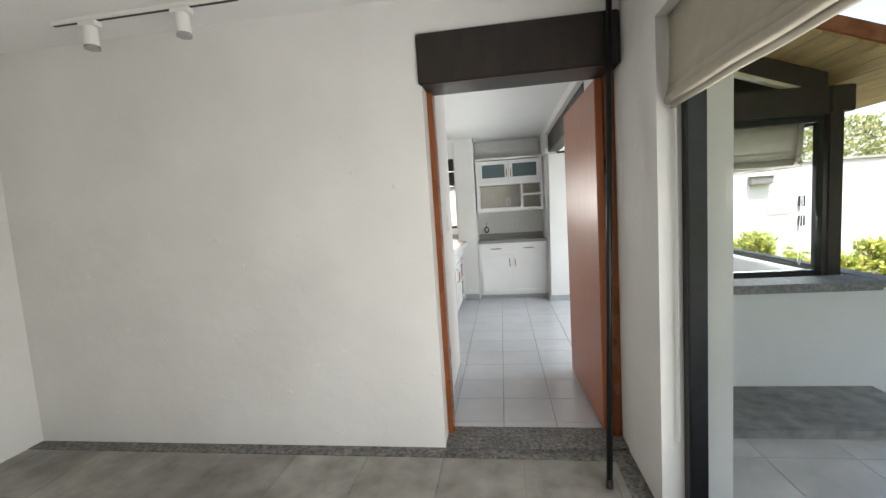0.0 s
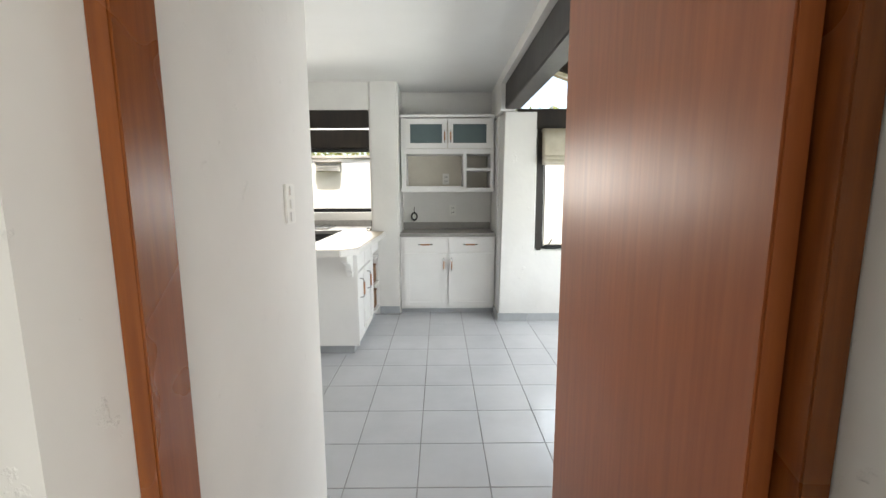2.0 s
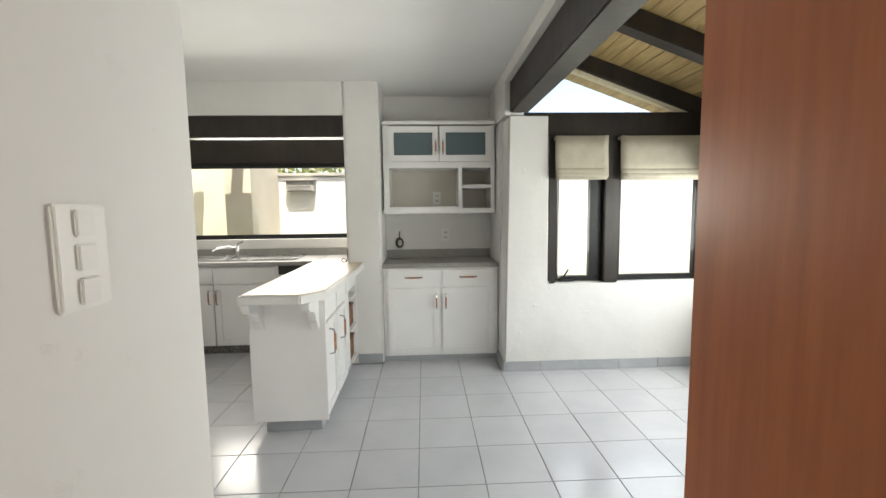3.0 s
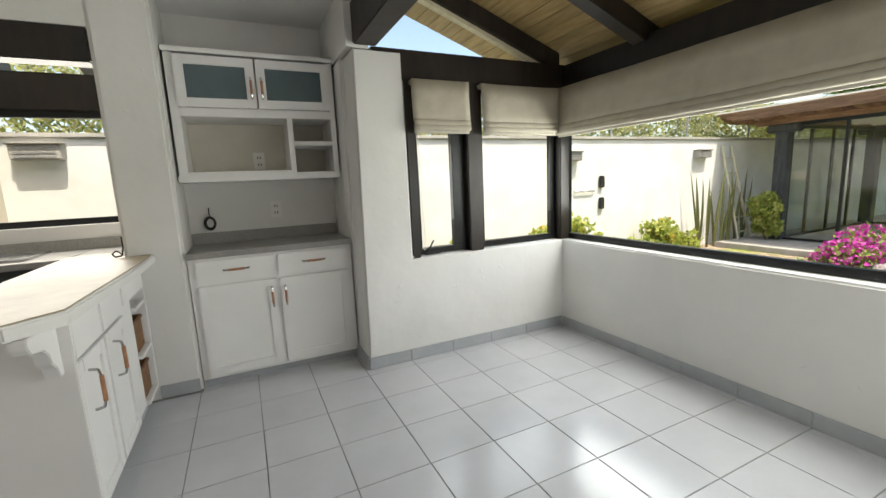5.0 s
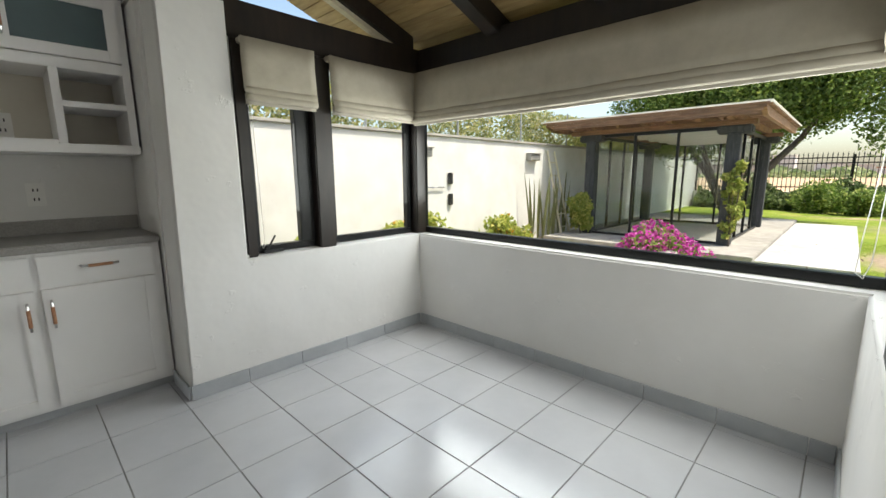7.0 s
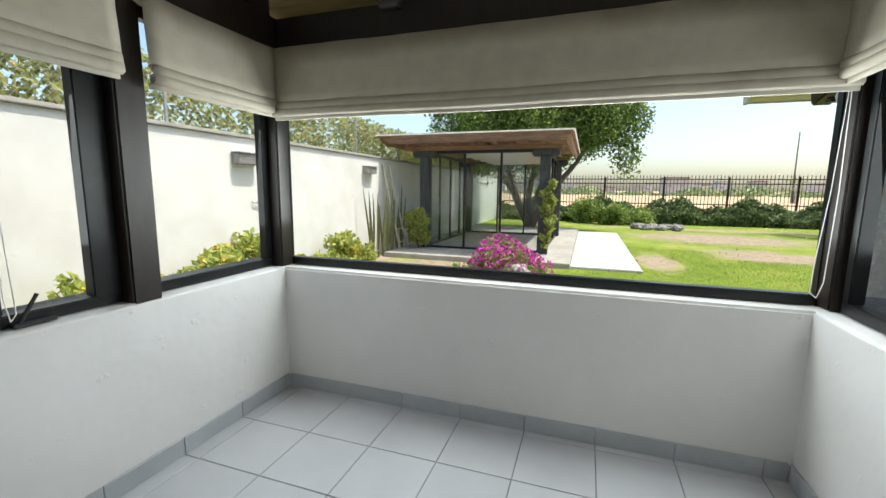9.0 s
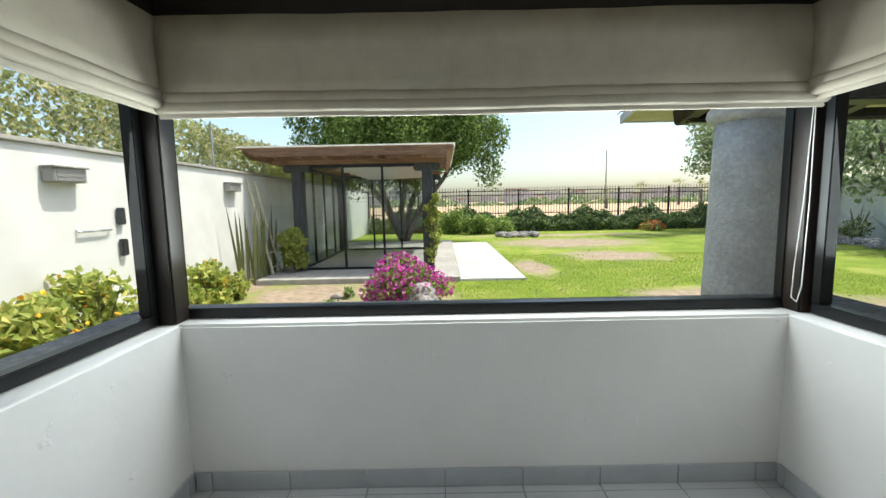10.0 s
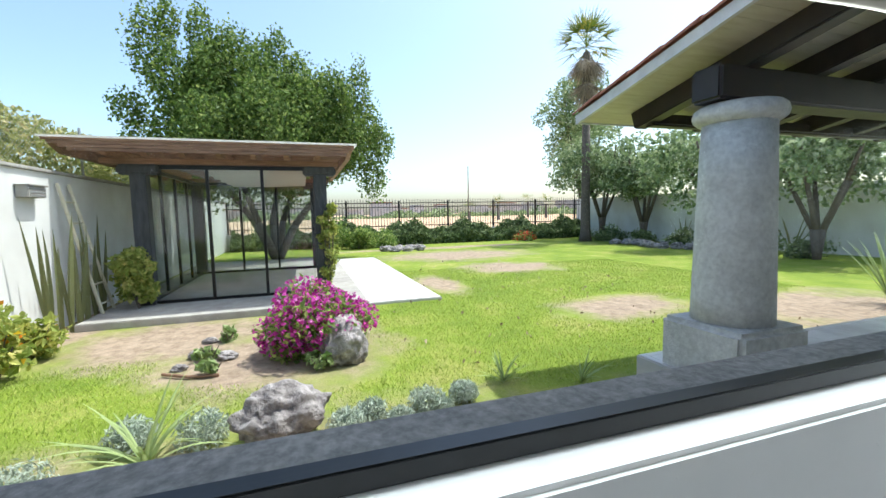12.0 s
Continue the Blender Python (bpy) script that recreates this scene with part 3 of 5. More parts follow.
cord([(2.285, 3.592, 1.55), (2.285, 3.588, 1.2), (2.283, 3.596, 0.86), (2.282, 3.612, 0.80), (2.282, 3.635, 0.82), (2.283, 3.63, 0.95), (2.284, 3.612, 1.2), (2.285, 3.60, 1.55)], "white looped blind cord hanging by the window")
cord([(1.085, 6.095, 1.6), (1.09, 6.09, 1.2), (1.09, 6.088, 0.85), (1.10, 6.088, 0.78), (1.115, 6.088, 0.80), (1.11, 6.09, 1.0), (1.10, 6.095, 1.6)], "white looped blind cord hanging by the window")
cord([(0.72, 1.87, 1.77), (0.72, 1.87, 1.0), (0.72, 1.872, 0.35), (0.72, 1.895, 0.35), (0.72, 1.89, 1.0), (0.72, 1.88, 1.77)], "white looped blind cord hanging by the glass door")

# ---- doorway between living room and kitchen ----
beam("beam_door", (-0.40, 0.655, 2.372, 2.63, 2.09, 2.358), "dark stained beam over the kitchen doorway")
door = empty("door_1", "red-brown varnished wooden door standing wide open", "door", (0.585, 2.57, 0), "structure")
bm = bmesh.new()
box(bm, -0.022, 0.022, 0.0, 0.98, 0.012, 2.08)
part("door_leaf", bm, RED_WOOD, door, bevel=0.004)
door.rotation_euler = (0, 0, radians(1.5))
jamb = empty("door_frame", "orange-brown varnished wooden door frame", "door frame", kind="structure")
block("jamb", (-0.386, -0.352, 2.535, 2.632, 0.0, 2.089), JAMB_WOOD, jamb)
block("jamb", (0.611, 0.659, 2.525, 2.632, 0.0, 2.089), JAMB_WOOD, jamb)
pole = empty("pole", "thin black pole leaning beside the doorway", "pole")
bm = bmesh.new()
cone(bm, 0.015, 0.015, (0.47, 2.06, 0.0), (0.60, 2.355, 2.45), 14)
part("rod", bm, BLACK_METAL, pole, smooth=True)
bm = bmesh.new()
cone(bm, 0.018, 0.016, (0.47, 2.06, 0.0), (0.472, 2.065, 0.04), 14)
part("rubber_tip", bm, BLACK_RUBBER, pole)

# glazed terrace opening of the living room
gd = window("door_2", "black aluminium sliding glass door to the terrace", "x", 0.79, -1.29, 1.908, 0.0, 2.11, panes=2, bar=0.055, depth=0.075)

# ---- track light ----
track = empty("track_light", "white ceiling track with two spotlights", "track light", (0, 0, 0))
block("track_bar", (-2.36, -1.25, 2.12, 2.155, 2.535, 2.56), PLASTIC, track)
block("slot", (-2.35, -1.26, 2.130, 2.145, 2.532, 2.536), BLACK_RUBBER, track, bevel=0)
for sx in (-2.13, -1.58):
    bm = bmesh.new()
    box(bm, sx - 0.055, sx + 0.055, 2.115, 2.16, 2.505, 2.533)
    head = part("adapter", bm, PLASTIC, track, bevel=0.004)
    bm = bmesh.new()
    cone(bm, 0.034, 0.036, (sx, 2.137, 2.50), (sx + 0.01, 2.125, 2.39), 18)
    part("spot_head", bm, PLASTIC, head, smooth=False)
    bm = bmesh.new()
    lathe(bm, [(0.030, 2.384), (0.037, 2.384), (0.037, 2.400), (0.030, 2.400)], 18, (sx + 0.01, 2.125))
    part("lamp_ring", bm, STEEL, head)
ceiling_spot = empty("ceiling_spot", "small white spotlight under the pine boards", "spotlight", (1.75, 5.08, roof_z(1.75)))
bm = bmesh.new()
cone(bm, 0.045, 0.045, (0, 0, 0.0), (0, 0, -0.02), 18)
part("rose", bm, PLASTIC, ceiling_spot)
bm = bmesh.new()
cone(bm, 0.03, 0.036, (0, 0, -0.02), (0.02, 0.02, -0.10), 18)
part("head", bm, PLASTIC, ceiling_spot)


# ---- light switch, sockets ----
def wall_plate(name, label, category, m, holes):
    p = empty(name, label, category)
    p.matrix_world = m
    bm = bmesh.new()
    box(bm, -0.038, 0.038, -0.008, 0.0, -0.062, 0.062)
    part("plate", bm, PLASTIC, p, bevel=0.003)
    for z in holes:
        bm = bmesh.new()
        if category == "switch":
            box(bm, -0.014, 0.014, -0.013, -0.008, z - 0.016, z + 0.016)
            part("rocker", bm, WHITE_EDGE, p, bevel=0.002)
        else:
            box(bm, -0.012, -0.006, -0.0085, -0.008, z - 0.008, z + 0.008)
            box(bm, 0.006, 0.012, -0.0085, -0.008, z - 0.008, z + 0.008)
            part("slot", bm, BLACK_RUBBER, p)
    return p


wall_plate("light_switch", "white three-rocker light switch on the plaster wall", "switch", pose(-0.40, 3.27, 1.30, 0, 0, 90), (-0.04, 0.0, 0.04))
wall_plate("wall_socket", "white wall socket over the counter", "socket", pose(0.22, 6.879, 1.10), (-0.025, 0.025))
wall_plate("wall_socket", "white wall socket inside the open shelf", "socket", pose(0.14, 6.868, 1.46), (-0.025, 0.025))


# ---- kitchen cabinets ----
def bar_handle(parent, centre, along, length, out, material=COPPER):
    """A bowed handle: two feet and a grip; along: 'x', 'y' or 'z'; out: the way it stands off."""
    c, o = Vector(centre), Vector(out)
    a = {"x": Vector((1, 0, 0)), "y": Vector((0, 1, 0)), "z": Vector((0, 0, 1))}[along]
    bm = bmesh.new()
    tube(bm, [c - a * length / 2, c - a * length * 0.47 + o * 0.028, c - a * length * 0.3 + o * 0.034, c + a * length * 0.3 + o * 0.034, c + a * length * 0.47 + o * 0.028, c + a * length / 2], 0.0055, 8)
    grip = part("handle", bm, STEEL, parent, "steel bow handle with a copper grip")
    bm = bmesh.new()
    cone(bm, 0.008, 0.008, c - a * length * 0.32 + o * 0.035, c + a * length * 0.32 + o * 0.035, 10)
    g = part("grip", bm, material, grip)
    return grip


def shaker(parent, axis, at, out, lo, hi, z0, z1, name="door", inset=0.055, panel=CABINET, label=""):
    """A frame-and-panel front in the plane axis=at, standing out by 2 cm."""
    def put(a0, a1, zz0, zz1, d0, d1):
        p, q = sorted((at + out * d0, at + out * d1))
        return (p, q, a0, a1, zz0, zz1) if axis == "x" else (a0, a1, p, q, zz0, zz1)
    bm = boxes(put(lo, lo + inset, z0, z1, 0, 0.02), put(hi - inset, hi, z0, z1, 0, 0.02), put(lo + inset, hi - inset, z0, z0 + inset, 0, 0.02), put(lo + inset, hi - inset, z1 - inset, z1, 0, 0.02))
    d = part(name, bm, CABINET, parent, label, bevel=0.003)
    block("panel", put(lo + inset, hi - inset, z0 + inset, z1 - inset, 0.0, 0.010), panel, d, bevel=0)
    return d


# base unit in the niche
NX0, NX1, NF = -0.355, 0.657, 6.40
base = empty("base_cabinet", "white base cabinet with two drawers and two doors", "cabinet")
block("body", (NX0, NX1, NF, 6.878, 0.052, 0.842), CABINET, base)
block("toe_kick", (NX0, NX1, NF + 0.03, 6.86, 0.0, 0.051), BASE_TILE, base, "grey toe kick")
mid = 0.15
for a, b in ((NX0 + 0.04, mid - 0.012), (mid + 0.012, NX1 - 0.035)):
    d = block("drawer", (a, b, NF - 0.018, NF, 0.695, 0.825), CABINET, base, bevel=0.004)
    bar_handle(d, ((a + b) / 2, NF - 0.018, 0.762), "x", 0.15, (0, -1, 0))
    s = shaker(base, "y", NF, -1, a, b, 0.075, 0.665)
    hx = b - 0.03 if a < 0 else a + 0.03
    bar_handle(s, (hx, NF - 0.02, 0.545), "z", 0.13, (0, -1, 0))
top = empty("worktop", "grey laminate worktop with an upstand in the niche", "worktop")
block("slab", (NX0 - 0.003, NX1 + 0.003, NF - 0.035, 6.877, 0.844, 0.882), COUNTER, top, bevel=0.006)
block("upstand", (NX0 - 0.002, NX1 + 0.002, 6.856, 6.877, 0.882, 0.962), COUNTER, top)
# coiled cable on the wall
cable = empty("cable", "black cable coiled on the wall over the worktop", "cable")
bm = bmesh.new()
for k in range(4):
    r = 0.036 + 0.004 * k
    tube(bm, [(-0.23 + r * 0.75 * math.cos(u * 0.5236 + k), 6.865 - 0.006 * k, 1.03 + r * math.sin(u * 0.5236 + k)) for u in range(13)], 0.0045, 6)
part("coil", bm, BLACK_RUBBER, cable)
bm = bmesh.new()
tube(bm, [(-0.23, 6.876, 1.14), (-0.232, 6.868, 1.10), (-0.225, 6.86, 1.06)], 0.004, 6)
part("lead", bm, BLACK_RUBBER, cable)

loose = empty("cable", "short black cable hanging at the pillar over the peninsula", "cable")
bm = bmesh.new()
tube(bm, [(-0.655, 6.380, 1.02), (-0.652, 6.370, 0.96), (-0.66, 6.362, 0.915), (-0.69, 6.350, 0.91), (-0.70, 6.340, 0.93), (-0.68, 6.345, 0.945), (-0.655, 6.360, 0.92)], 0.0045, 6)
part("lead", bm, BLACK_RUBBER, loose)

# upper unit
UF = 6.53
upper = empty("wall_cabinet", "white wall cabinet with frosted glass doors over open shelves", "cabinet")
UX0, UX1 = NX0 + 0.012, NX1 - 0.004
block("side", (UX0, UX0 + 0.05, UF, 6.877, 1.36, 2.095), CABINET, upper)
block("side", (UX1 - 0.035, UX1, UF, 6.877, 1.36, 2.095), CABINET, upper)
block("cornice", (UX0 - 0.008, UX1 + 0.003, UF - 0.02, 6.877, 2.096, 2.125), CABINET, upper)
block("shelf", (UX0 - 0.008, UX1 + 0.003, UF - 0.015, 6.877, 1.315, 1.36), CABINET, upper, bevel=0.006)
block("shelf", (UX0 + 0.05, UX1 - 0.035, UF, 6.87, 1.72, 1.773), CABINET, upper)
block("divider", (0.325, 0.36, UF, 6.87, 1.36, 1.72), CABINET, upper)
block("shelf", (0.36, UX1 - 0.035, UF, 6.87, 1.54, 1.57), CABINET, upper)
block("shelf", (UX0 + 0.05, 0.325, UF, UF + 0.02, 1.36, 1.378), CABINET, upper)
block("back", (UX0 + 0.05, UX1 - 0.035, 6.868, 6.876, 1.36, 1.72), SHELF_IN, upper, "beige back panel", bevel=0)
block("back", (UX0 + 0.05, UX1 - 0.035, 6.868, 6.876, 1.773, 2.095), SHELF_IN, upper, bevel=0)
um = (UX0 + UX1) / 2
for a, b in ((UX0 + 0.045, um - 0.004), (um + 0.004, UX1 - 0.03)):
    s = shaker(upper, "y", UF, -1, a, b, 1.775, 2.082, inset=0.055, panel=FROST)
    hx = b - 0.028 if a < 0 else a + 0.028
    bar_handle(s, (hx, UF - 0.02, 1.90), "z", 0.13, (0, -1, 0))

# peninsula
pen = empty("peninsula_cabinet", "white peninsula cabinet with doors, drawers and wicker baskets", "cabinet")
PX0, PX1, PY0, PY1 = -1.03, -0.59, 5.215, 6.385
block("body", (PX0, PX1 - 0.02, PY0 + 0.02, PY1 - 0.26, 0.09, 0.85), CABINET, pen)
block("end_panel", (PX0 - 0.004, PX1 + 0.004, PY0, PY0 + 0.019, 0.085, 0.85), CABINET, pen)
block("toe_kick", (PX0 + 0.05, PX1 - 0.05, PY0 + 0.05, PY1, 0.0, 0.088), BASE_TILE, pen, "grey toe kick")
for a, b in ((PY0 + 0.03, PY0 + 0.34), (PY0 + 0.36, PY0 + 0.68)):
    block("drawer", (PX1 - 0.019, PX1, a, b, 0.69, 0.835), CABINET, pen, bevel=0.004)
    s = shaker(pen, "x", PX1 - 0.02, 1, a, b, 0.10, 0.675, inset=0.05)
    bar_handle(s, (PX1, a + 0.085, 0.54), "z", 0.16, (1, 0, 0))
block("drawer", (PX1 - 0.019, PX1, PY0 + 0.70, PY1 - 0.005, 0.715, 0.835), CABINET, pen, bevel=0.004)
block("back", (PX0, PX0 + 0.02, PY1 - 0.259, PY1, 0.09, 0.85), CABINET, pen)
block("side", (PX0 + 0.021, PX1, PY1 - 0.02, PY1, 0.09, 0.714), CABINET, pen)
for z in (0.09, 0.36, 0.63):
    block("shelf", (PX0 + 0.021, PX1, PY1 - 0.258, PY1 - 0.021, z, z + 0.02), CABINET, pen)
for z in (0.112, 0.382):
    bk = empty("basket", "brown woven wicker basket on the peninsula shelf", "basket", (PX1 - 0.2, PY1 - 0.14, z), group="wicker baskets")
    bm = bmesh.new()
    vs = box(bm, -0.17, 0.17, -0.105, 0.105, 0.0, 0.17)
    bmesh.ops.delete(bm, geom=[f for f in bm.faces if f.normal.z > 0.9], context="FACES")
    ob = part("weave", bm, WICKER, bk)
    mod = ob.modifiers.new("wall", "SOLIDIFY")
    mod.thickness = 0.012
    bm = bmesh.new()
    tube(bm, [(-0.17, -0.105, 0.172), (0.17, -0.105, 0.172), (0.17, 0.105, 0.172), (-0.17, 0.105, 0.172), (-0.17, -0.105, 0.172)], 0.010, 8)
    part("rim", bm, WICKER, bk)
ptop = empty("worktop", "cream topped peninsula counter with a clipped corner", "worktop")
bm = bmesh.new()
prism(bm, [(-1.0, 5.0), (-0.66, 4.985), (-0.545, 5.11), (-0.51, 6.0), (-0.51, 6.387), (-0.668, 6.387), (-0.668, 6.66), (-1.0, 6.66)], "z", 0.852, 0.898)
part("edge", bm, WHITE_EDGE, ptop, bevel=0.006)
bm = bmesh.new()
prism(bm, [(-0.985, 5.015), (-0.668, 5.0), (-0.558, 5.12), (-0.525, 6.0), (-0.525, 6.38), (-0.683, 6.38), (-0.683, 6.65), (-0.985, 6.65)], "z", 0.8985, 0.903)
part("surface", bm, CREAM_TOP, ptop)
for x in (-0.96, -0.64):
    bm = bmesh.new()
    prism(bm, [(5.214, 0.85), (5.214, 0.66), (5.185, 0.66), (5.170, 0.70), (5.140, 0.725), (5.130, 0.76), (5.095, 0.785), (5.025, 0.80), (5.005, 0.82), (5.005, 0.85)], "x", x - 0.022, x + 0.022)
    solo("corbel", bm, CABINET, "white shaped corbel under the peninsula counter", "corbel", group="corbels", bevel=0.003)

# sink run
sink = empty("sink_cabinet", "white base cabinets under the kitchen sink", "cabinet")
block("body", (-2.56, -1.36, 6.70, 7.21, 0.09, 0.848), CABINET, sink)
block("toe_kick", (-2.56, -0.98, 6.75, 7.2, 0.0, 0.089), PEBBLE, sink)
for a, b in ((-2.52, -1.96), (-1.95, -1.39)):
    block("drawer", (a, b, 6.682, 6.70, 0.69, 0.835), CABINET, sink, bevel=0.004)
    s = shaker(sink, "y", 6.70, -1, a, b, 0.10, 0.675)
    bar_handle(s, (b - 0.03 if a < -2 else a + 0.03, 6.68, 0.56), "z", 0.13, (0, -1, 0))
dw = empty("dishwasher", "white built-in dishwasher with a black control strip", "dishwasher")
block("front", (-1.355, -1.01, 6.69, 7.2, 0.09, 0.76), CABINET, dw)
block("control_strip", (-1.355, -1.01, 6.685, 7.2, 0.762, 0.848), BLACK_RUBBER, dw)
wc = empty("corner_cabinet", "white base cabinet along the side wall", "cabinet")
block("body", (-3.09, -2.60, 3.9, 7.21, 0.09, 0.848), CABINET, wc)
block("toe_kick", (-3.09, -2.66, 3.9, 7.2, 0.0, 0.089), PEBBLE, wc)
st = empty("sink_worktop", "grey laminate worktop with an inset sink", "worktop")
block("slab", (-3.095, -1.003, 6.65, 7.215, 0.85, 0.888), COUNTER, st, bevel=0.005)
block("slab", (-1.002, -0.668, 6.665, 7.215, 0.85, 0.888), COUNTER, st, bevel=0.005)
block("slab", (-3.095, -2.57, 3.9, 6.648, 0.85, 0.888), COUNTER, st, bevel=0.005)
block("upstand", (-3.07, -0.668, 7.196, 7.215, 0.888, 0.965), COUNTER, st)
sk = empty("sink", "steel double sink with drainer set in the worktop", "sink")
bm = boxes((-2.62, -1.22, 6.75, 6.78, 0.889, 0.905), (-2.62, -1.22, 7.13, 7.16, 0.889, 0.905), (-2.62, -2.59, 6.78, 7.13, 0.889, 0.905), (-1.25, -1.22, 6.78, 7.13, 0.889, 0.905), (-1.95, -1.90, 6.78, 7.13, 0.889, 0.903))
part("rim", bm, STEEL, sk, bevel=0.004)
block("bowl", (-2.59, -1.25, 6.78, 7.13, 0.889, 0.892), STEEL, sk)
fc = empty("tap", "chrome mixer tap behind the sink", "tap")
bm = bmesh.new()
cone(bm, 0.026, 0.02, (-1.93, 7.165, 0.889), (-1.93, 7.165, 1.0), 16)
part("tap_body", bm, STEEL, fc, smooth=True)
bm = bmesh.new()
tube(bm, [(-1.93, 7.165, 0.96), (-1.98, 7.12, 1.0), (-2.08, 7.02, 0.985), (-2.10, 7.0, 0.965)], 0.011, 10)
part("spout", bm, STEEL, fc)
bm = bmesh.new()
tube(bm, [(-1.93, 7.165, 1.0), (-1.92, 7.16, 1.025), (-1.86, 7.15, 1.045)], 0.009, 10)
part("lever", bm, STEEL, fc)

# ---- garden ----
GZ = -0.28
bm = bmesh.new()
bmesh.ops.create_grid(bm, x_segments=40, y_segments=40, size=0.5, matrix=Matrix.Translation((900, 0, GZ)) @ Matrix.Diagonal((2200, 2600, 1, 1)))
solo("ground", bm, LAWN, "lawn with worn earth patches and dry field beyond", "ground", "structure")
structure("pavement_terrace", [(0.90, 2.70, -6.0, 3.218, GZ - 0.1, -0.06), (2.70, 4.60, -6.0, 2.95, GZ - 0.1, -0.06)], PATIO, "grey stone terrace floor", "pavement", bevel=0.01)
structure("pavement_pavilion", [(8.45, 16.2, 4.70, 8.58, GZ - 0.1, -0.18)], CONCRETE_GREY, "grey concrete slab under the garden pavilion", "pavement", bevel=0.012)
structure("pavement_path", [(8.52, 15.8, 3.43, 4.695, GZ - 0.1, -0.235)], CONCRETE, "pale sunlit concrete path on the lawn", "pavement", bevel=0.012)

# boundary walls
structure("wall_garden_north", [(-8, 22.5, 8.87, 9.07, GZ - 0.1, 1.84)], GARDEN_WALL, "long white painted garden wall")
structure("wall_garden_cap", [(-8, 22.5, 8.83, 9.11, 1.842, 1.89)], CONCRETE_GREY, "grey coping on the garden wall", "coping", bevel=0.01)
structure("wall_garden_south", [(5.0, 22.5, -9.7, -9.5, GZ - 0.1, 1.85)], GARDEN_WALL, "long white painted garden wall behind small trees")
structure("wall_garden_end", [(22.0, 22.2, -9.5, 8.87, GZ - 0.1, 0.42)], GARDEN_WALL, "low white wall under the iron fence")
structure("wall_yard", [(-2.36, -2.05, 7.9, 8.87, GZ - 0.1, 2.3), (-6.0, -2.36, 8.2, 8.87, GZ - 0.1, 2.3)], YARD, "white yard wall outside the sink window")

rng = np.random.default_rng(7)


def unit(n):
    v = rng.normal(size=(n, 3))
    return v / np.linalg.norm(v, axis=1, keepdims=True)


def leaf_mesh(name, centres, size, material, length=1.6, up=0.3, jitter=0.4, fold=0.25):
    """Many small pointed leaves, each of two triangles along a fold, at the centres."""
    n = len(centres)
    a = unit(n) + np.array([0, 0, up])
    a /= np.linalg.norm(a, axis=1, keepdims=True)
    b = np.cross(a, unit(n))
    b /= np.linalg.norm(b, axis=1, keepdims=True) + 1e-9
    c = np.cross(a, b)
    s = size * (1 + jitter * (rng.random((n, 1)) * 2 - 1))
    p0, p2 = centres - a * s * length / 2, centres + a * s * length / 2
    p1, p3 = centres + b * s / 2 + c * s * fold, centres - b * s / 2 + c * s * fold
    verts = np.stack([p0, p1, p2, p3], 1).reshape(-1, 3)
    k = np.arange(n)[:, None] * 4
    faces = np.concatenate([k + np.array([[0, 1, 2]]), k + np.array([[0, 2, 3]])])
    me = bpy.data.meshes.new(name)
    me.from_pydata(verts.tolist(), [], faces.tolist())
    me.materials.append(material)
    return me


def foliage(name, centres, size, material, parent=None, label="", **kw):
    ob = new(name, leaf_mesh(name, centres, size, material, **kw))
    ob.parent = parent
    return tagged(ob, label)


def clumps(blobs, n, shell=0.55):
    """Points over a set of blobs (centre, radii), most of them near the blobs' skin."""
    w = np.array([r[0] * r[1] + r[0] * r[2] + r[1] * r[2] for _, r in blobs])
    pick = rng.choice(len(blobs), n, p=w / w.sum())
    c, r = np.array([b[0] for b in blobs])[pick], np.array([b[1] for b in blobs])[pick]
    rad = shell + (1.12 - shell) * rng.random((n, 1)) ** 0.7
    return c + unit(n) * r * rad


def blobs_in(centre, radii, count, size, squash=0.85):
    out = []
    for d in unit(count):
        f = rng.random() ** 0.45
        s = size * (0.65 + 0.7 * rng.random())
        out.append((np.array(centre) + d * np.array(radii) * f, np.array([s, s, s * squash])))
    return out


def limbs(parent, base, forks, r0, material=BARK):
    """A tapered trunk with limbs; forks: lists of points from the base outwards."""
    bm = bmesh.new()
    for pts in forks:
        pts = [Vector(base)] + [Vector(p) for p in pts]
        for i, (a, b) in enumerate(zip(pts, pts[1:])):
            ra, rb = r0 * (1 - i / len(pts)) + 0.012, r0 * (1 - (i + 1) / len(pts)) + 0.012
            cone(bm, ra, rb, a, b, 9)
    return part("trunk", bm, material, parent, smooth=True)


# big dark tree behind the pavilion
tree = empty("tree", "large dense dark green tree behind the pavilion", "tree", (16.6, 6.5, GZ))
B = (0, 0, 0)
limbs(tree, B, [[(0.2, 0.7, 1.4), (0.3, 1.7, 2.8), (0.2, 2.4, 4.2)], [(0, 0.1, 1.2), (0.2, -0.2, 3.0), (0.1, 0.3, 5.6)], [(-0.1, -0.6, 1.2), (0.2, -1.6, 2.5), (0, -2.4, 4.0)], [(0.4, -0.2, 1.3), (1.0, -0.8, 3.0)], [(-0.3, 0.5, 1.3), (-0.8, 1.0, 3.0)]], 0.14)
crown = blobs_in((0.2, 0.1, 3.9), (1.7, 3.0, 1.6), 40, 0.66, 1.25) + blobs_in((0.1, 1.4, 5.6), (0.9, 1.7, 1.0), 16, 0.50, 1.6) + blobs_in((0, -1.2, 5.0), (0.8, 1.6, 0.9), 14, 0.46, 1.6)
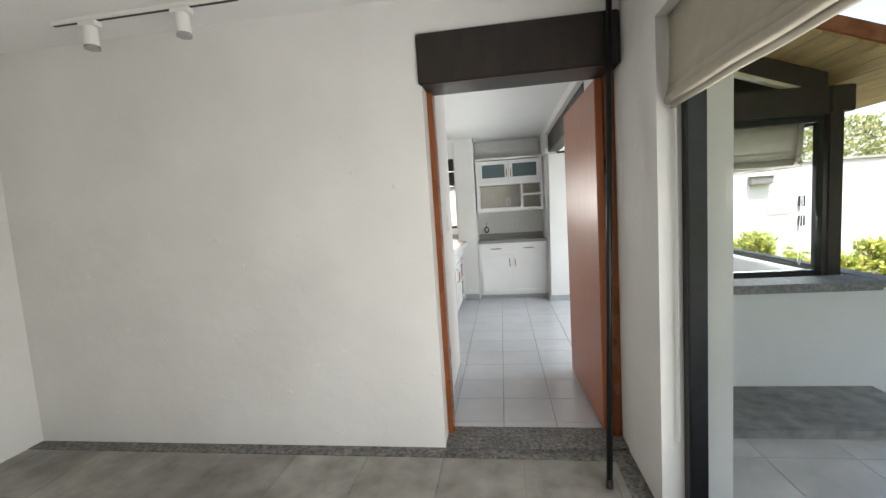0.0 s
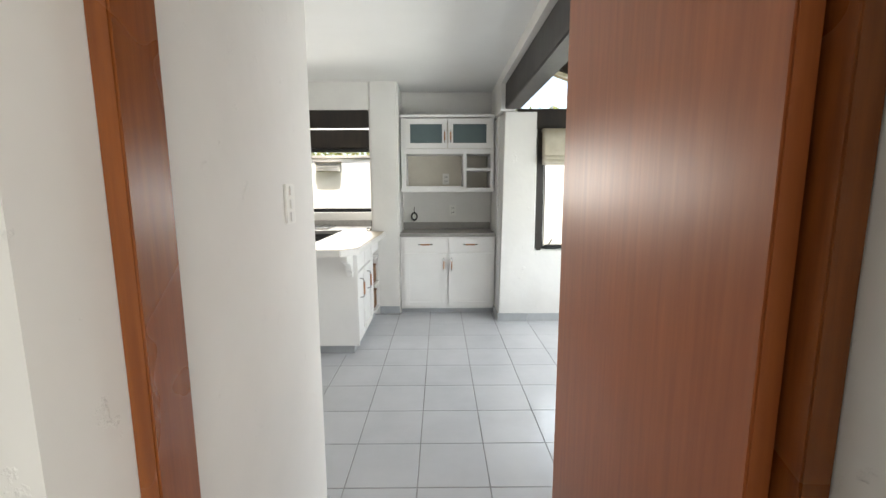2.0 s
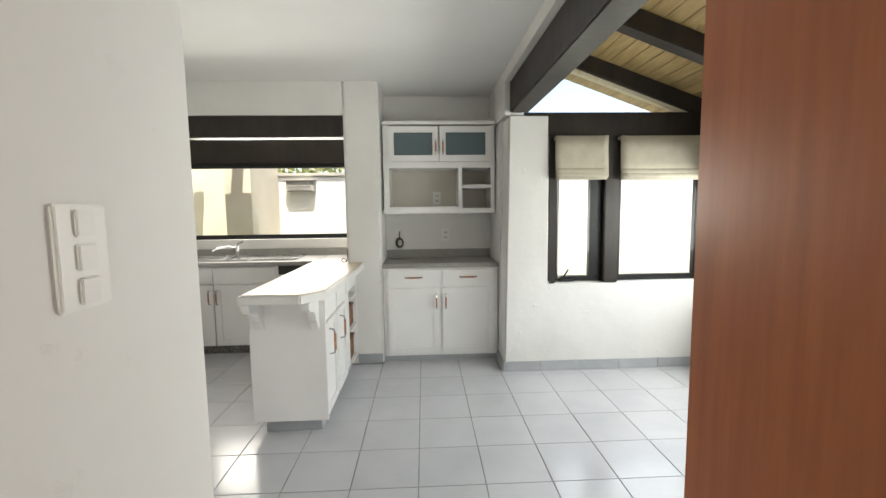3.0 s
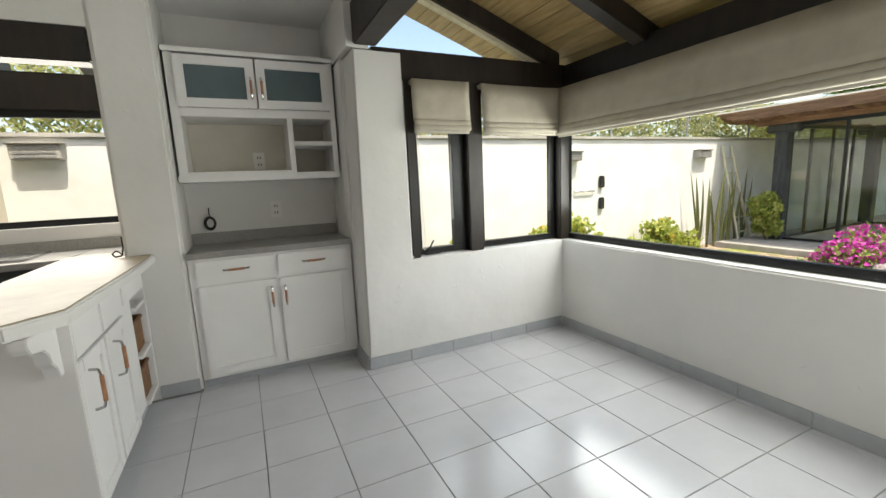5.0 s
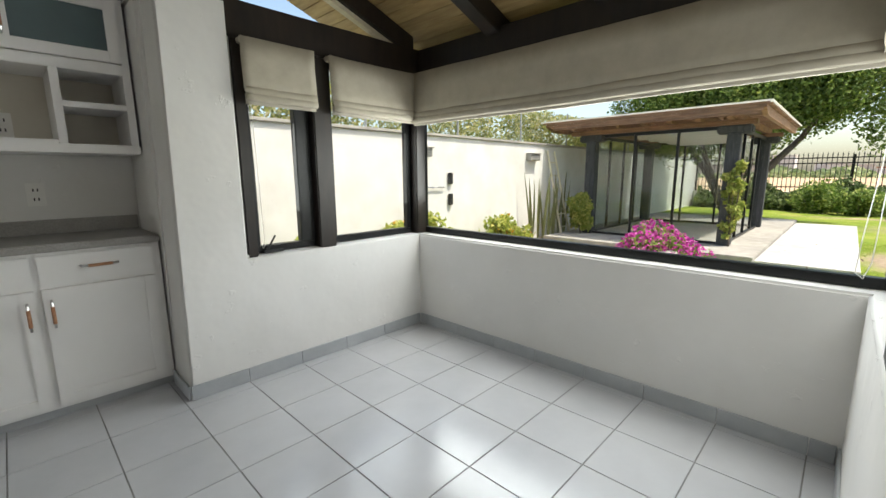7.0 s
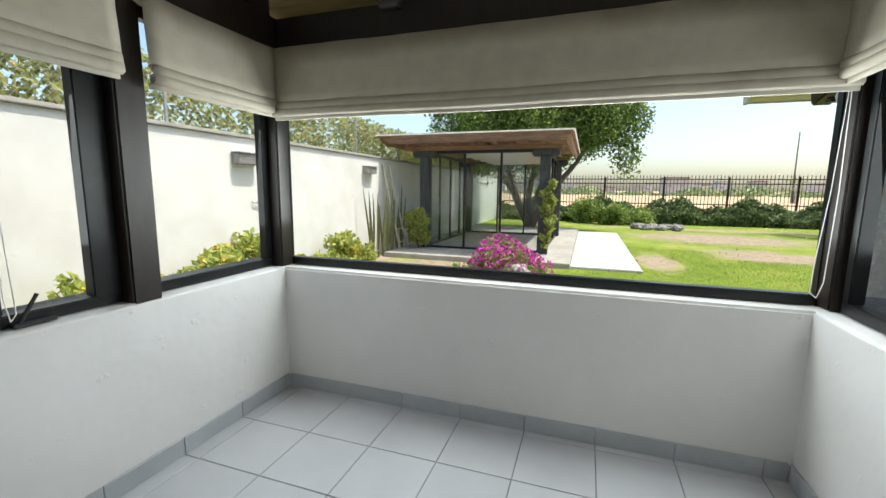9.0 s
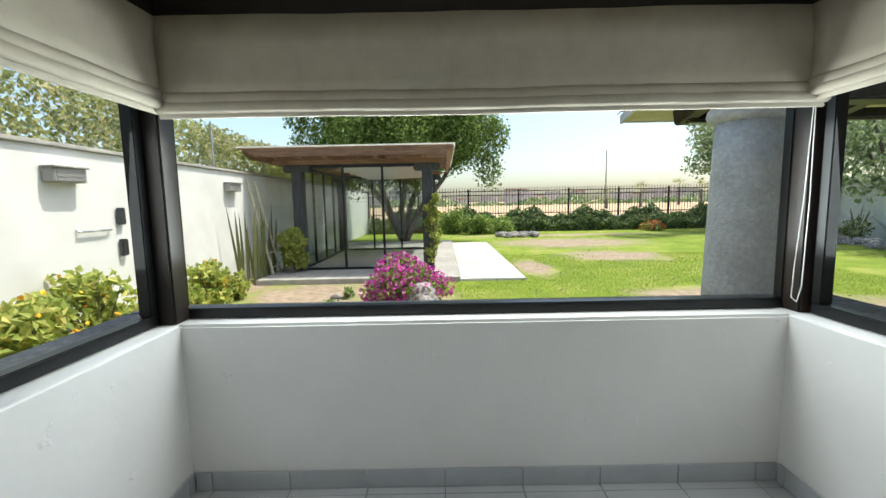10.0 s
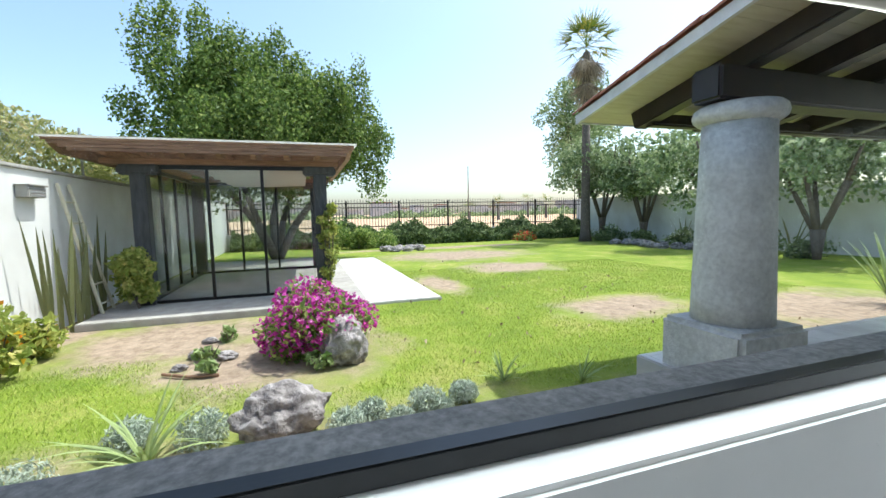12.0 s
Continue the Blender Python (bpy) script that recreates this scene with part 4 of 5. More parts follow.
crown += [(np.array((0.1 * k % 0.5, y, z)), np.array((0.40, r, h))) for k, (y, z, r, h) in enumerate(((3.2, 6.6, 0.55, 1.15), (2.7, 7.4, 0.30, 0.55), (1.9, 7.1, 0.36, 0.85), (1.3, 6.4, 0.5, 0.8), (0.2, 6.6, 0.32, 0.6), (-0.3, 6.7, 0.34, 0.65), (-0.9, 6.2, 0.4, 0.6), (-1.6, 5.7, 0.4, 0.55), (-2.9, 5.7, 0.34, 1.0), (-3.2, 4.6, 0.5, 0.8), (-3.6, 3.9, 0.35, 0.6), (3.9, 4.8, 0.45, 0.45), (3.6, 4.0, 0.5, 0.6), (-3.3, 2.8, 0.45, 0.7)))]
fringe = [(mid, size * 1.3) for mid, size in crown]
foliage("crown", np.concatenate([clumps(crown, 88000, 0.4), clumps(fringe, 22000, 0.7)]), 0.070, LEAF_BIG, tree)

# small trees, palm and far trees by the south wall
def small_tree(at, h, spread, n, label, material=LEAF_SOFT, low=0.36, size=0.10):
    t = empty("tree", label, "tree", at)
    forks = []
    for k in range(5):
        a = k * 1.257 + 0.4
        forks.append([(0.12 * math.cos(a), 0.12 * math.sin(a), h * 0.2), (spread * 0.35 * math.cos(a), spread * 0.35 * math.sin(a), h * 0.5), (spread * 0.6 * math.cos(a), spread * 0.6 * math.sin(a), h * 0.8)])
    limbs(t, (0, 0, 0), forks, 0.085)
    foliage("crown", clumps(blobs_in((0, 0, h * (0.5 + low / 2)), (spread, spread, h * (1 - low) / 2), 30, spread * 0.33), n, 0.3), size, material, t)
    return t


small_tree((19.2, -8.6, GZ), 5.6, 2.2, 7500, "airy grey-green tree with several stems by the wall")
small_tree((16.8, -8.9, GZ), 4.6, 1.6, 6000, "airy grey-green tree with several stems by the wall")
small_tree((12.6, -8.2, GZ), 4.6, 2.2, 6500, "small spreading grey-green tree by the wall")
small_tree((9.3, -7.6, GZ), 4.2, 1.9, 7000, "small spreading grey-green tree by the wall")
small_tree((26, -12.5, GZ), 11.0, 2.6, 9000, "tall pale feathery tree beyond the garden", LEAF_SOFT, 0.3, 0.12)


def palm(at, h, r, label, fronds=30, skirt=True, trunk_r=0.19):
    p = empty("palm_tree", label, "palm tree", at)
    bm = bmesh.new()
    lathe(bm, [(trunk_r * 1.7, 0), (trunk_r * 1.2, 0.35), (trunk_r, h * 0.3), (trunk_r * 0.85, h * 0.97)], 14)
    part("trunk", bm, BARK, p, smooth=True)
    def fan(name, count, elev0, elev1, material, rr, zc):
        verts, faces = [], []
        for k in range(count):
            az, el = k * 2.399, elev0 + (elev1 - elev0) * rng.random()
            d = np.array([math.cos(az) * math.cos(el), math.sin(az) * math.cos(el), math.sin(el)])
            side = np.array([-math.sin(az), math.cos(az), 0])
            upv = np.cross(d, side)
            hub = np.array([0, 0, zc]) + d * rr * 0.5
            for j in range(-6, 7):
                a = j * 0.2
                tip = hub + (d * math.cos(a) + side * math.sin(a)) * rr * 0.62 - np.array([0, 0, 0.22 * rr * rng.random()])
                w = side * 0.035 * math.cos(a) + d * 0.035 * math.sin(a)
                i = len(verts)
                verts += [(hub - w).tolist(), (hub + w).tolist(), tip.tolist()]
                faces.append((i, i + 1, i + 2))
            i = len(verts)
            s0 = side * 0.012
            verts += [(np.array([0, 0, zc]) - s0).tolist(), (np.array([0, 0, zc]) + s0).tolist(), (hub + s0).tolist(), (hub - s0).tolist()]
            faces.append((i, i + 1, i + 2, i + 3))
        ob = new(name, mesh_from(name, verts, faces, material))
        ob.parent = p
    fan("crown", fronds, -0.35, 1.4, PALM_GREEN, r, h)
    if skirt:
        fan("dry_fronds", fronds, -1.5, -0.9, PALM_DRY, r * 0.9, h - 0.1)
        fan("dry_fronds", fronds, -1.55, -1.25, PALM_DRY, r * 0.95, h - 0.9)
    return p


palm((18.6, -7.15, GZ), 9.0, 1.65, "tall fan palm with a skirt of dry fronds", 44)
for px, py, ph in ((75, -30, 6.0), (82, -45, 6.5), (95, -48, 7.5), (70, -22, 5.0)):
    palm((px, py, GZ - 3.2), ph, 2.3, "far palm tree in the haze", 16, False, 0.3)

# ivy hedge along the end wall and bushes
hedge = empty("hedge", "dark ivy hedge growing over the low end wall", "hedge", kind="stuff")
c = np.stack([21.9 - 0.75 * rng.random(26000), 8.6 - 18.2 * rng.random(26000), np.zeros(26000)], 1)
c[:, 2] = GZ + (0.80 + 0.22 * np.sin(c[:, 1] * 2.1) + 0.10 * np.sin(c[:, 1] * 5.3)) * rng.random(26000) ** 0.6 * (0.5 + 0.75 * (c[:, 0] - 21.1))
c[:, 2] += 0.12 * (c[:, 0] > 21.6)
foliage("leaves", c, 0.10, LEAF_IVY, hedge)


def bush(at, radii, n, size, material, label, category="bush", flowers=None, nf=0, fsize=0.03, count=16, group=""):
    b = empty("bush", label, category, at, group=group)
    bl = blobs_in((0, 0, radii[2] * 0.5), (radii[0] * 0.7, radii[1] * 0.7, radii[2] * 0.42), count, min(radii[0], radii[1]) * 0.42)
    pts = clumps(bl, n, 0.2)
    pts[:, 2] = np.maximum(pts[:, 2], 0.01)
    foliage("leaves", pts, size, material, b)
    if flowers:
        fp = clumps(bl, nf * 2, 1.0)
        fp = fp[fp[:, 2] > radii[2] * 0.16][:nf]
        foliage("flowers", fp, fsize, flowers, b, length=1.1)["kind"] = "stuff"
    bm = bmesh.new()
    for k in range(6):
        a = k * 1.05
        cone(bm, 0.012, 0.004, (0, 0, 0), (radii[0] * 0.6 * math.cos(a), radii[1] * 0.6 * math.sin(a), radii[2] * 0.75), 6)
    part("stems", bm, BARK, b)
    return b


bush((6.45, 5.58, GZ), (0.62, 0.74, 0.62), 6000, 0.045, LEAF_BUSH, "bougainvillea bush covered in magenta bracts", flowers=PETAL, nf=5400, fsize=0.042, count=30)
for x, y, r, h, n in ((20.6, 4.6, 0.9, 1.1, 2600), (20.2, 3.4, 0.8, 0.9, 2400), (20.6, 2.3, 0.8, 0.7, 1600)):
    bush((x, y, GZ), (r, r, h), n, 0.07, LEAF_BUSH, "rounded green garden bush by the end wall", group="bushes by the end wall")
bush((20.4, -4.9, GZ), (0.5, 0.7, 0.4), 700, 0.06, LEAF_BUSH, "low bush with red flowers", flowers=PETAL_RED, nf=260, fsize=0.07)
bush((18.3, -8.4, GZ), (0.9, 1.3, 0.55), 1800, 0.06, LEAF_SOFT, "low grey-green shrub under the palm")
for x, y, r, h in ((16.2, -8.3, 0.6, 0.5), (14.4, -8.4, 0.7, 0.5), (11.2, -8.0, 0.8, 0.6), (9.6, -7.8, 0.7, 0.5)):
    bush((x, y, GZ), (r, r, h), 900, 0.07, LEAF_IVY, "dark low planting along the wall", group="plants along the wall")
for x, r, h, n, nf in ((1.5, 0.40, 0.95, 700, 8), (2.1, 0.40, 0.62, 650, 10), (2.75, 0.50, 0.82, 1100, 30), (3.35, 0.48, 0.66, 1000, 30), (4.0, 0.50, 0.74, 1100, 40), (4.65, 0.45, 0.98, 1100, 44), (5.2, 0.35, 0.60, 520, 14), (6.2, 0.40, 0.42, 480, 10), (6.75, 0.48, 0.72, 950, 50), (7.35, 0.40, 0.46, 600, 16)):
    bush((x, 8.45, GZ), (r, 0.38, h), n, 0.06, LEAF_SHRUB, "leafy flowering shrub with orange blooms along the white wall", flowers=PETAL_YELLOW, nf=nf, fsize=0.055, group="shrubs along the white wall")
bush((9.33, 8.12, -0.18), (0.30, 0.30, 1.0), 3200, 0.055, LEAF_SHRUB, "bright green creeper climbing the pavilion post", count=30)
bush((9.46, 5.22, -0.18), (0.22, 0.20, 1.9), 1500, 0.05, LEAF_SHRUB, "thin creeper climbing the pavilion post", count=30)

# vine over the wire fence on the wall
vine = empty("vine", "yellow-green vine growing through the wire fence", "vine", kind="stuff")
n = 30000
c = np.stack([-3 + 24 * rng.random(n), 9.10 + 0.5 * rng.random(n), 1.85 + 0.85 * rng.random(n) ** 0.9], 1)
keep = (np.sin(c[:, 0] * 2.3) + np.sin(c[:, 0] * 5.1 + c[:, 2] * 4) + 1.4 * rng.random(n)) > -0.5
foliage("leaves", c[keep], 0.05, LEAF_VINE, vine)
wire = empty("wire_fence", "galvanised chain-link fence on the garden wall", "fence")
bm = bmesh.new()
verts, faces = [], []
for k in range(330):
    x = -3 + k * 0.072
    for s in (1, -1):
        i = len(verts)
        dx = 0.72 * s
        w = 0.0022
        verts += [(x - w, 8.97, 1.89), (x + w, 8.97, 1.89), (x + dx + w, 8.97, 2.61), (x + dx - w, 8.97, 2.61)]
        faces.append((i, i + 1, i + 2, i + 3))
bm.free()
net = new("mesh_netting", mesh_from("mesh_netting", verts, faces, WIRE))
net.parent = wire
net["kind"] = "stuff"
bm = bmesh.new()
cone(bm, 0.02, 0.02, (0, 0, 0), (0, 0, 0.80), 8)
post_me = finish(bm, "post", WIRE)
for k in range(11):
    ob = new("post", post_me)
    ob.location = (-2.2 + 2.05 * k, 8.985, 1.88)
    ob.parent = wire

# iron fence at the end of the garden
fence = empty("fence", "dark iron bar fence at the end of the garden", "fence")
bm = bmesh.new()
cone(bm, 0.013, 0.013, (0, 0, 0), (0, 0, 1.42), 6)
cone(bm, 0.022, 0.002, (0, 0, 1.42), (0, 0, 1.53), 6)
bar_me = finish(bm, "bar", BLACK_METAL)
for k in range(128):
    ob = new("bar", bar_me)
    ob.location, ob.parent = (22.1, 8.7 - k * 0.142, 0.42), fence
for z in (0.60, 1.52, 1.72):
    block("rail", (22.085, 22.115, -9.45, 8.8, z, z + 0.04), BLACK_METAL, fence)
for k in range(8):
    block("post", (22.06, 22.14, 8.75 - k * 2.55, 8.83 - k * 2.55, 0.42, 1.85), BLACK_METAL, fence)

# far town, poles and scrub beyond the field
town = random.Random(5)
for k in range(46):
    y = -190 + k * 7.6 + town.uniform(-2, 2)
    x = town.uniform(190, 260)
    w, h = town.uniform(5, 13), town.uniform(3, 7.5)
    hs = empty("house", "pale far house in the haze", "house", (x, y, GZ), group="far houses")
    bm = bmesh.new()
    box(bm, -5, 5, -w / 2, w / 2, 0, h)
    part("wall", bm, TOWN, hs)
    bm = bmesh.new()
    box(bm, -5.2, 5.2, -w / 2 - 0.2, w / 2 + 0.2, h, h + 0.4)
    part("roof", bm, TERRACOTTA if k % 3 == 0 else TOWN, hs)
    for j in range(2):
        block("window", (-5.05, -4.99, -w / 4 + j * w / 2 - 0.6, -w / 4 + j * w / 2 + 0.6, h * 0.45, h * 0.45 + 1.2), FAR_PANE, hs, bevel=0)
n = 9000
c = np.stack([150 + 30 * rng.random(n), -220 + 420 * rng.random(n), np.zeros(n)], 1)
c[:, 2] = GZ + (1.5 + 1.2 * np.sin(c[:, 1] * 0.11) + 1.0 * np.sin(c[:, 1] * 0.37)).clip(0.3, 4) * rng.random(n)
far = foliage("far_scrub", c, 1.0, LEAF_SOFT)
tagged(far, "hazy scrub and trees beyond the dry field", "scrub", kind="stuff")
for y, h in ((-19, 9.5), (-38, 9.8)):
    pl = empty("utility_pole", "thin far utility pole", "pole", (70, y * 1.15, GZ))
    bm = bmesh.new()
    cone(bm, 0.11, 0.07, (0, 0, 0), (0, 0, h), 8)
    part("mast", bm, BARK, pl)

# ---- pavilion ----
pv = empty("pavilion", "glazed garden pavilion with dark posts and a flat timber roof", "pavilion", (0, 0, 0))
GF, GB, GL, GR, SL = 9.62, 13.4, 8.06, 5.33, -0.18
for x, y in ((GF, GL), (GF, GR), (GB, GL), (GB, GR)):
    p = block("post", (x - 0.11, x + 0.11, y - 0.11, y + 0.11, SL, 1.90), GZ_POST, pv, bevel=0.012)
    block("corbel", (x - 0.12, x + 0.12, y - 0.28, y + 0.28, 1.90, 2.06), GZ_POST, p, bevel=0.03)
for x in (GF, GB):
    block("beam", (x - 0.10, x + 0.10, 5.0, 8.55, 2.06, 2.15), GZ_WOOD, pv, bevel=0.01)
for k in range(9):
    y = 4.86 + k * 0.50
    bm = bmesh.new()
    prism(bm, [(8.95, 2.26), (9.25, 2.152), (14.0, 2.152), (14.2, 2.26), (14.2, 2.30), (8.95, 2.30)], "y", y - 0.04, y + 0.04)
    part("rafter", bm, GZ_WOOD, pv)
bm = bmesh.new()
box(bm, 8.90, 14.3, 4.74, 9.0, 2.345, 2.37)
part("roof_sheet", bm, SHEET, pv, "thin pale roof sheet")
for k in range(4):
    block("fascia_board", (8.925 + 0.012 * k, 8.955 + 0.012 * k, 4.78 + 0.04 * k, 8.96 - 0.09 * k, 2.31 - 0.047 * k, 2.343 - 0.035 * k if k == 0 else 2.355 - 0.047 * k), GZ_WOOD, pv, bevel=0.003)
for k in range(26):
    block("roof_board", (9.1 + k * 0.2, 9.18 + k * 0.2, 4.76, 8.98, 2.303, 2.343), GZ_WOOD, pv, bevel=0.0)


def glazed(axis, at, lo, hi, n):
    step = (hi - lo) / n
    def put(a0, a1, z0, z1, d):
        return (at - d, at + d, a0, a1, z0, z1) if axis == "x" else (a0, a1, at - d, at + d, z0, z1)
    block("rail", put(lo, hi, SL, SL + 0.05, 0.03), BLACK_METAL, pv)
    block("rail", put(lo, hi, 1.99, 2.058, 0.03), BLACK_METAL, pv)
    for k in range(1, n):
        block("mullion", put(lo + k * step - 0.024, lo + k * step + 0.024, SL + 0.05, 1.99, 0.025), BLACK_METAL, pv)
    for k in range(n):
        bm = bmesh.new()
        a0, a1, b0, b1 = lo + k * step + 0.02, lo + (k + 1) * step - 0.02, SL + 0.04, 2.0
        bm.faces.new([bm.verts.new((at, a, z) if axis == "x" else (a, at, z)) for a, z in ((a0, b0), (a1, b0), (a1, b1), (a0, b1))])
        p = part("pane", bm, GLASS_GZ, pv)
        p.visible_shadow = False


glazed("x", GF, GR + 0.11, GL - 0.11, 3)
glazed("x", GB, GR + 0.11, GL - 0.11, 3)
glazed("y", GL, GF + 0.11, GB - 0.11, 4)
glazed("y", GR, GF + 0.11, GB - 0.11, 4)
# cloth shade hanging in swags under the pavilion roof
shade = empty("shade_cloth", "pale fabric shade hanging in swags under the pavilion roof", "shade")
bm = bmesh.new()
rows = []
for i in range(41):
    x = 9.75 + 3.5 * i / 40
    z = 2.08 - 0.13 * abs(math.sin(math.pi * i / 8))
    rows.append([bm.verts.new((x, y, z - 0.03 * math.sin((y - 5.5) * 1.25))) for y in np.linspace(5.55, 7.2, 9)])
for a, b in zip(rows, rows[1:]):
    for j in range(8):
        bm.faces.new((a[j], a[j + 1], b[j + 1], b[j]))
part("cloth", bm, SHADE_CLOTH, shade, smooth=True)
# ladder against the garden wall
lad = empty("ladder", "wooden ladder leaning on the garden wall", "ladder", (9.35, 8.5, GZ), group="")
for s in (-0.2, 0.2):
    bm = bmesh.new()
    cone(bm, 0.025, 0.022, (s, 0, 0), (s * 0.75 - 0.25, 0.33, 2.0), 8)
    part("side_rail", bm, CREAM_PLANK, lad)
for k in range(6):
    f = 0.12 + k * 0.15
    bm = bmesh.new()
    cone(bm, 0.014, 0.014, (-0.2 - 0.20 * f, 0.33 * f, 2.0 * f), (0.2 - 0.30 * f, 0.33 * f, 2.0 * f), 8)
    part("rung", bm, CREAM_PLANK, lad)


# wall lamps and small things on the garden wall
def wall_box(x, z):
    b = empty("wall_lamp", "grey louvred lamp box on the garden wall", "wall lamp", (x, 8.87, z), group="garden wall lamps")
    for dims, nm in (((-0.19, 0.19, -0.13, 0.0, -0.07, 0.07), "lamp_body"), ((-0.21, 0.21, -0.16, 0.0, 0.071, 0.09), "lid")):
        block(nm, dims, CONCRETE_GREY, b, bevel=0.008)
    for k in range(3):
        block("slat", (-0.16, 0.16, -0.137, -0.131, -0.055 + k * 0.04, -0.035 + k * 0.04), SILL_STONE, b, bevel=0)


for x, z in ((8.30, 1.56), (4.92, 1.56), (-1.72, 1.70)):
    wall_box(x, z)
tap = empty("garden_tap", "garden tap pipe on the white wall", "tap", (5.15, 8.86, 0.98))
bm = bmesh.new()
tube(bm, [(-0.1, 0, 0.03), (-0.1, -0.03, 0.0), (0.32, -0.03, 0.0), (0.32, 0.0, 0.0)], 0.012, 8)
part("pipe", bm, STEEL, tap)
for z in (1.13, 0.76):
    hk = empty("wall_bracket", "black bracket on the garden wall", "bracket", (5.64, 8.86, z), group="wall brackets")
    block("plate", (-0.05, 0.05, -0.05, 0.0, -0.10, 0.10), BLACK_RUBBER, hk, bevel=0.01)


# ---- sword plants, rocks, tufts ----
def blades(name, label, category, at, specs, material, seg=5, cup=0.25, group=""):
    """A plant of long tapering leaves; specs: azimuth, lean, length, width, droop."""
    p = empty(name, label, category, at, group=group)
    for az, lean, ln, w, droop in specs:
        verts, faces = [], []
        d, side = np.array([math.cos(az), math.sin(az), 0]), np.array([-math.sin(az), math.cos(az), 0])
        for i in range(seg + 1):
            f = i / seg
            ang = lean + droop * f
            pos = d * (math.sin(ang) * ln * f) + np.array([0, 0, math.cos(ang) * ln * f])
            ww = w * (0.55 + 0.9 * f - 1.43 * f * f) if i < seg else 0.002
            verts += [(pos - side * ww / 2).tolist(), (pos - d * ww * cup).tolist(), (pos + side * ww / 2).tolist()]
        for i in range(seg):
            k = i * 3
            faces += [(k, k + 1, k + 4, k + 3), (k + 1, k + 2, k + 5, k + 4)]
        ob = new("leaf", mesh_from("leaf", verts, faces, material))
        ob.parent = p
    return p


pr = random.Random(11)
for x in (8.02, 8.28, 8.5, 8.72, 8.95, 9.2, 9.45):
    blades("sword_plant", "tall olive sword-leaved plant against the white wall", "plant", (x, 8.62, GZ), [(pr.choice((0.0, math.pi)) + pr.uniform(-0.5, 0.5), pr.uniform(0.02, 0.24), pr.uniform(1.0, 1.62), pr.uniform(0.07, 0.11), pr.uniform(-0.14, 0.12)) for _ in range(3)], LEAF_SWORD, 8, group="sword plants")
for x, y in ((11.9, -8.6), (10.4, -8.4), (13.2, -8.7), (14.6, -8.8)):
    blades("sword_plant", "sword-leaved plant along the far wall", "plant", (x, y, GZ), [(pr.uniform(0, 6.28), pr.uniform(0.1, 0.6), pr.uniform(0.9, 1.4), 0.08, 0.1) for _ in range(10)], LEAF_SWORD, group="sword plants")
blades("yellow_sword_plant", "yellow-edged sword-leaved plant on the lawn edge", "plant", (5.45, -2.55, GZ), [(pr.uniform(0, 6.28), pr.uniform(0.05, 0.5), pr.uniform(0.8, 1.25), 0.07, 0.15) for _ in range(18)], LEAF_STRAP)
blades("strap_plant", "strap-leaved plant arching in the flower bed", "plant", (4.55, 6.58, GZ), [(pr.uniform(0, 6.28), pr.uniform(0.15, 0.9), pr.uniform(0.38, 0.62), 0.035, pr.uniform(0.2, 0.75)) for _ in range(30)], LEAF_STRAP, 7)
for x, y in ((4.72, 3.42), (4.95, 4.05)):
    blades("strap_plant", "small strap-leaved plant in the flower bed", "plant", (x, y, GZ), [(pr.uniform(0, 6.28), pr.uniform(0.15, 0.9), pr.uniform(0.2, 0.36), 0.025, pr.uniform(0.1, 0.5)) for _ in range(16)], LEAF_STRAP, 5)
for x, y, r in ((4.68, 5.24, 0.11), (4.68, 4.82, 0.13), (4.75, 4.5, 0.11), (4.55, 5.42, 0.12), (4.55, 5.05, 0.09), (4.75, 6.32, 0.16), (4.85, 6.75, 0.14), (4.35, 7.1, 0.18), (4.6, 4.72, 0.08)):
    t = empty("silver_tuft", "round silvery tuft in the flower bed", "plant", (x, y, GZ), group="silvery tufts")
    pts = clumps([((0, 0, r * 0.65), (r, r, r * 0.75))], 900, 0.3)
    pts[:, 2] = np.maximum(pts[:, 2], 0.0)
    foliage("leaves", pts, 0.012, LEAF_SILVER, t, length=4.0, up=0.8)
for x, y in ((6.6, 6.62), (5.85, 5.55), (6.1, 6.5), (7.2, 6.55)):
    bush((x, y, GZ), (0.14, 0.14, 0.17), 90, 0.05, LEAF_STRAP, "small bright green seedling in bare earth", "plant", count=5, group="seedlings")


def rock(name, label, at, size, seed, squash=(1, 1, 1), rough=0.35):
    bm = bmesh.new()
    bmesh.ops.create_icosphere(bm, subdivisions=5, radius=1.0)
    off = Vector((seed * 7.3, seed * 3.1, seed))
    for v in bm.verts:
        d = v.co.normalized()
        k = 1 + rough * noise.fractal(d * 1.3 + off, 1.0, 2.0, 5) + 0.10 * noise.noise(d * 5 + off)
        pit = noise.voronoi(d * 3.2 + off)[0][0]
        k -= 0.16 * max(0, 0.32 - pit)
        v.co = Vector((d.x * size[0], d.y * size[1], d.z * size[2])) * k
    zmin = min(v.co.z for v in bm.verts)
    for v in bm.verts:
        v.co.z -= zmin * 0.75
    ob = solo(name, bm, LAVA, label, "rock", smooth=True, group="garden rocks")
    ob.location = at
    return ob


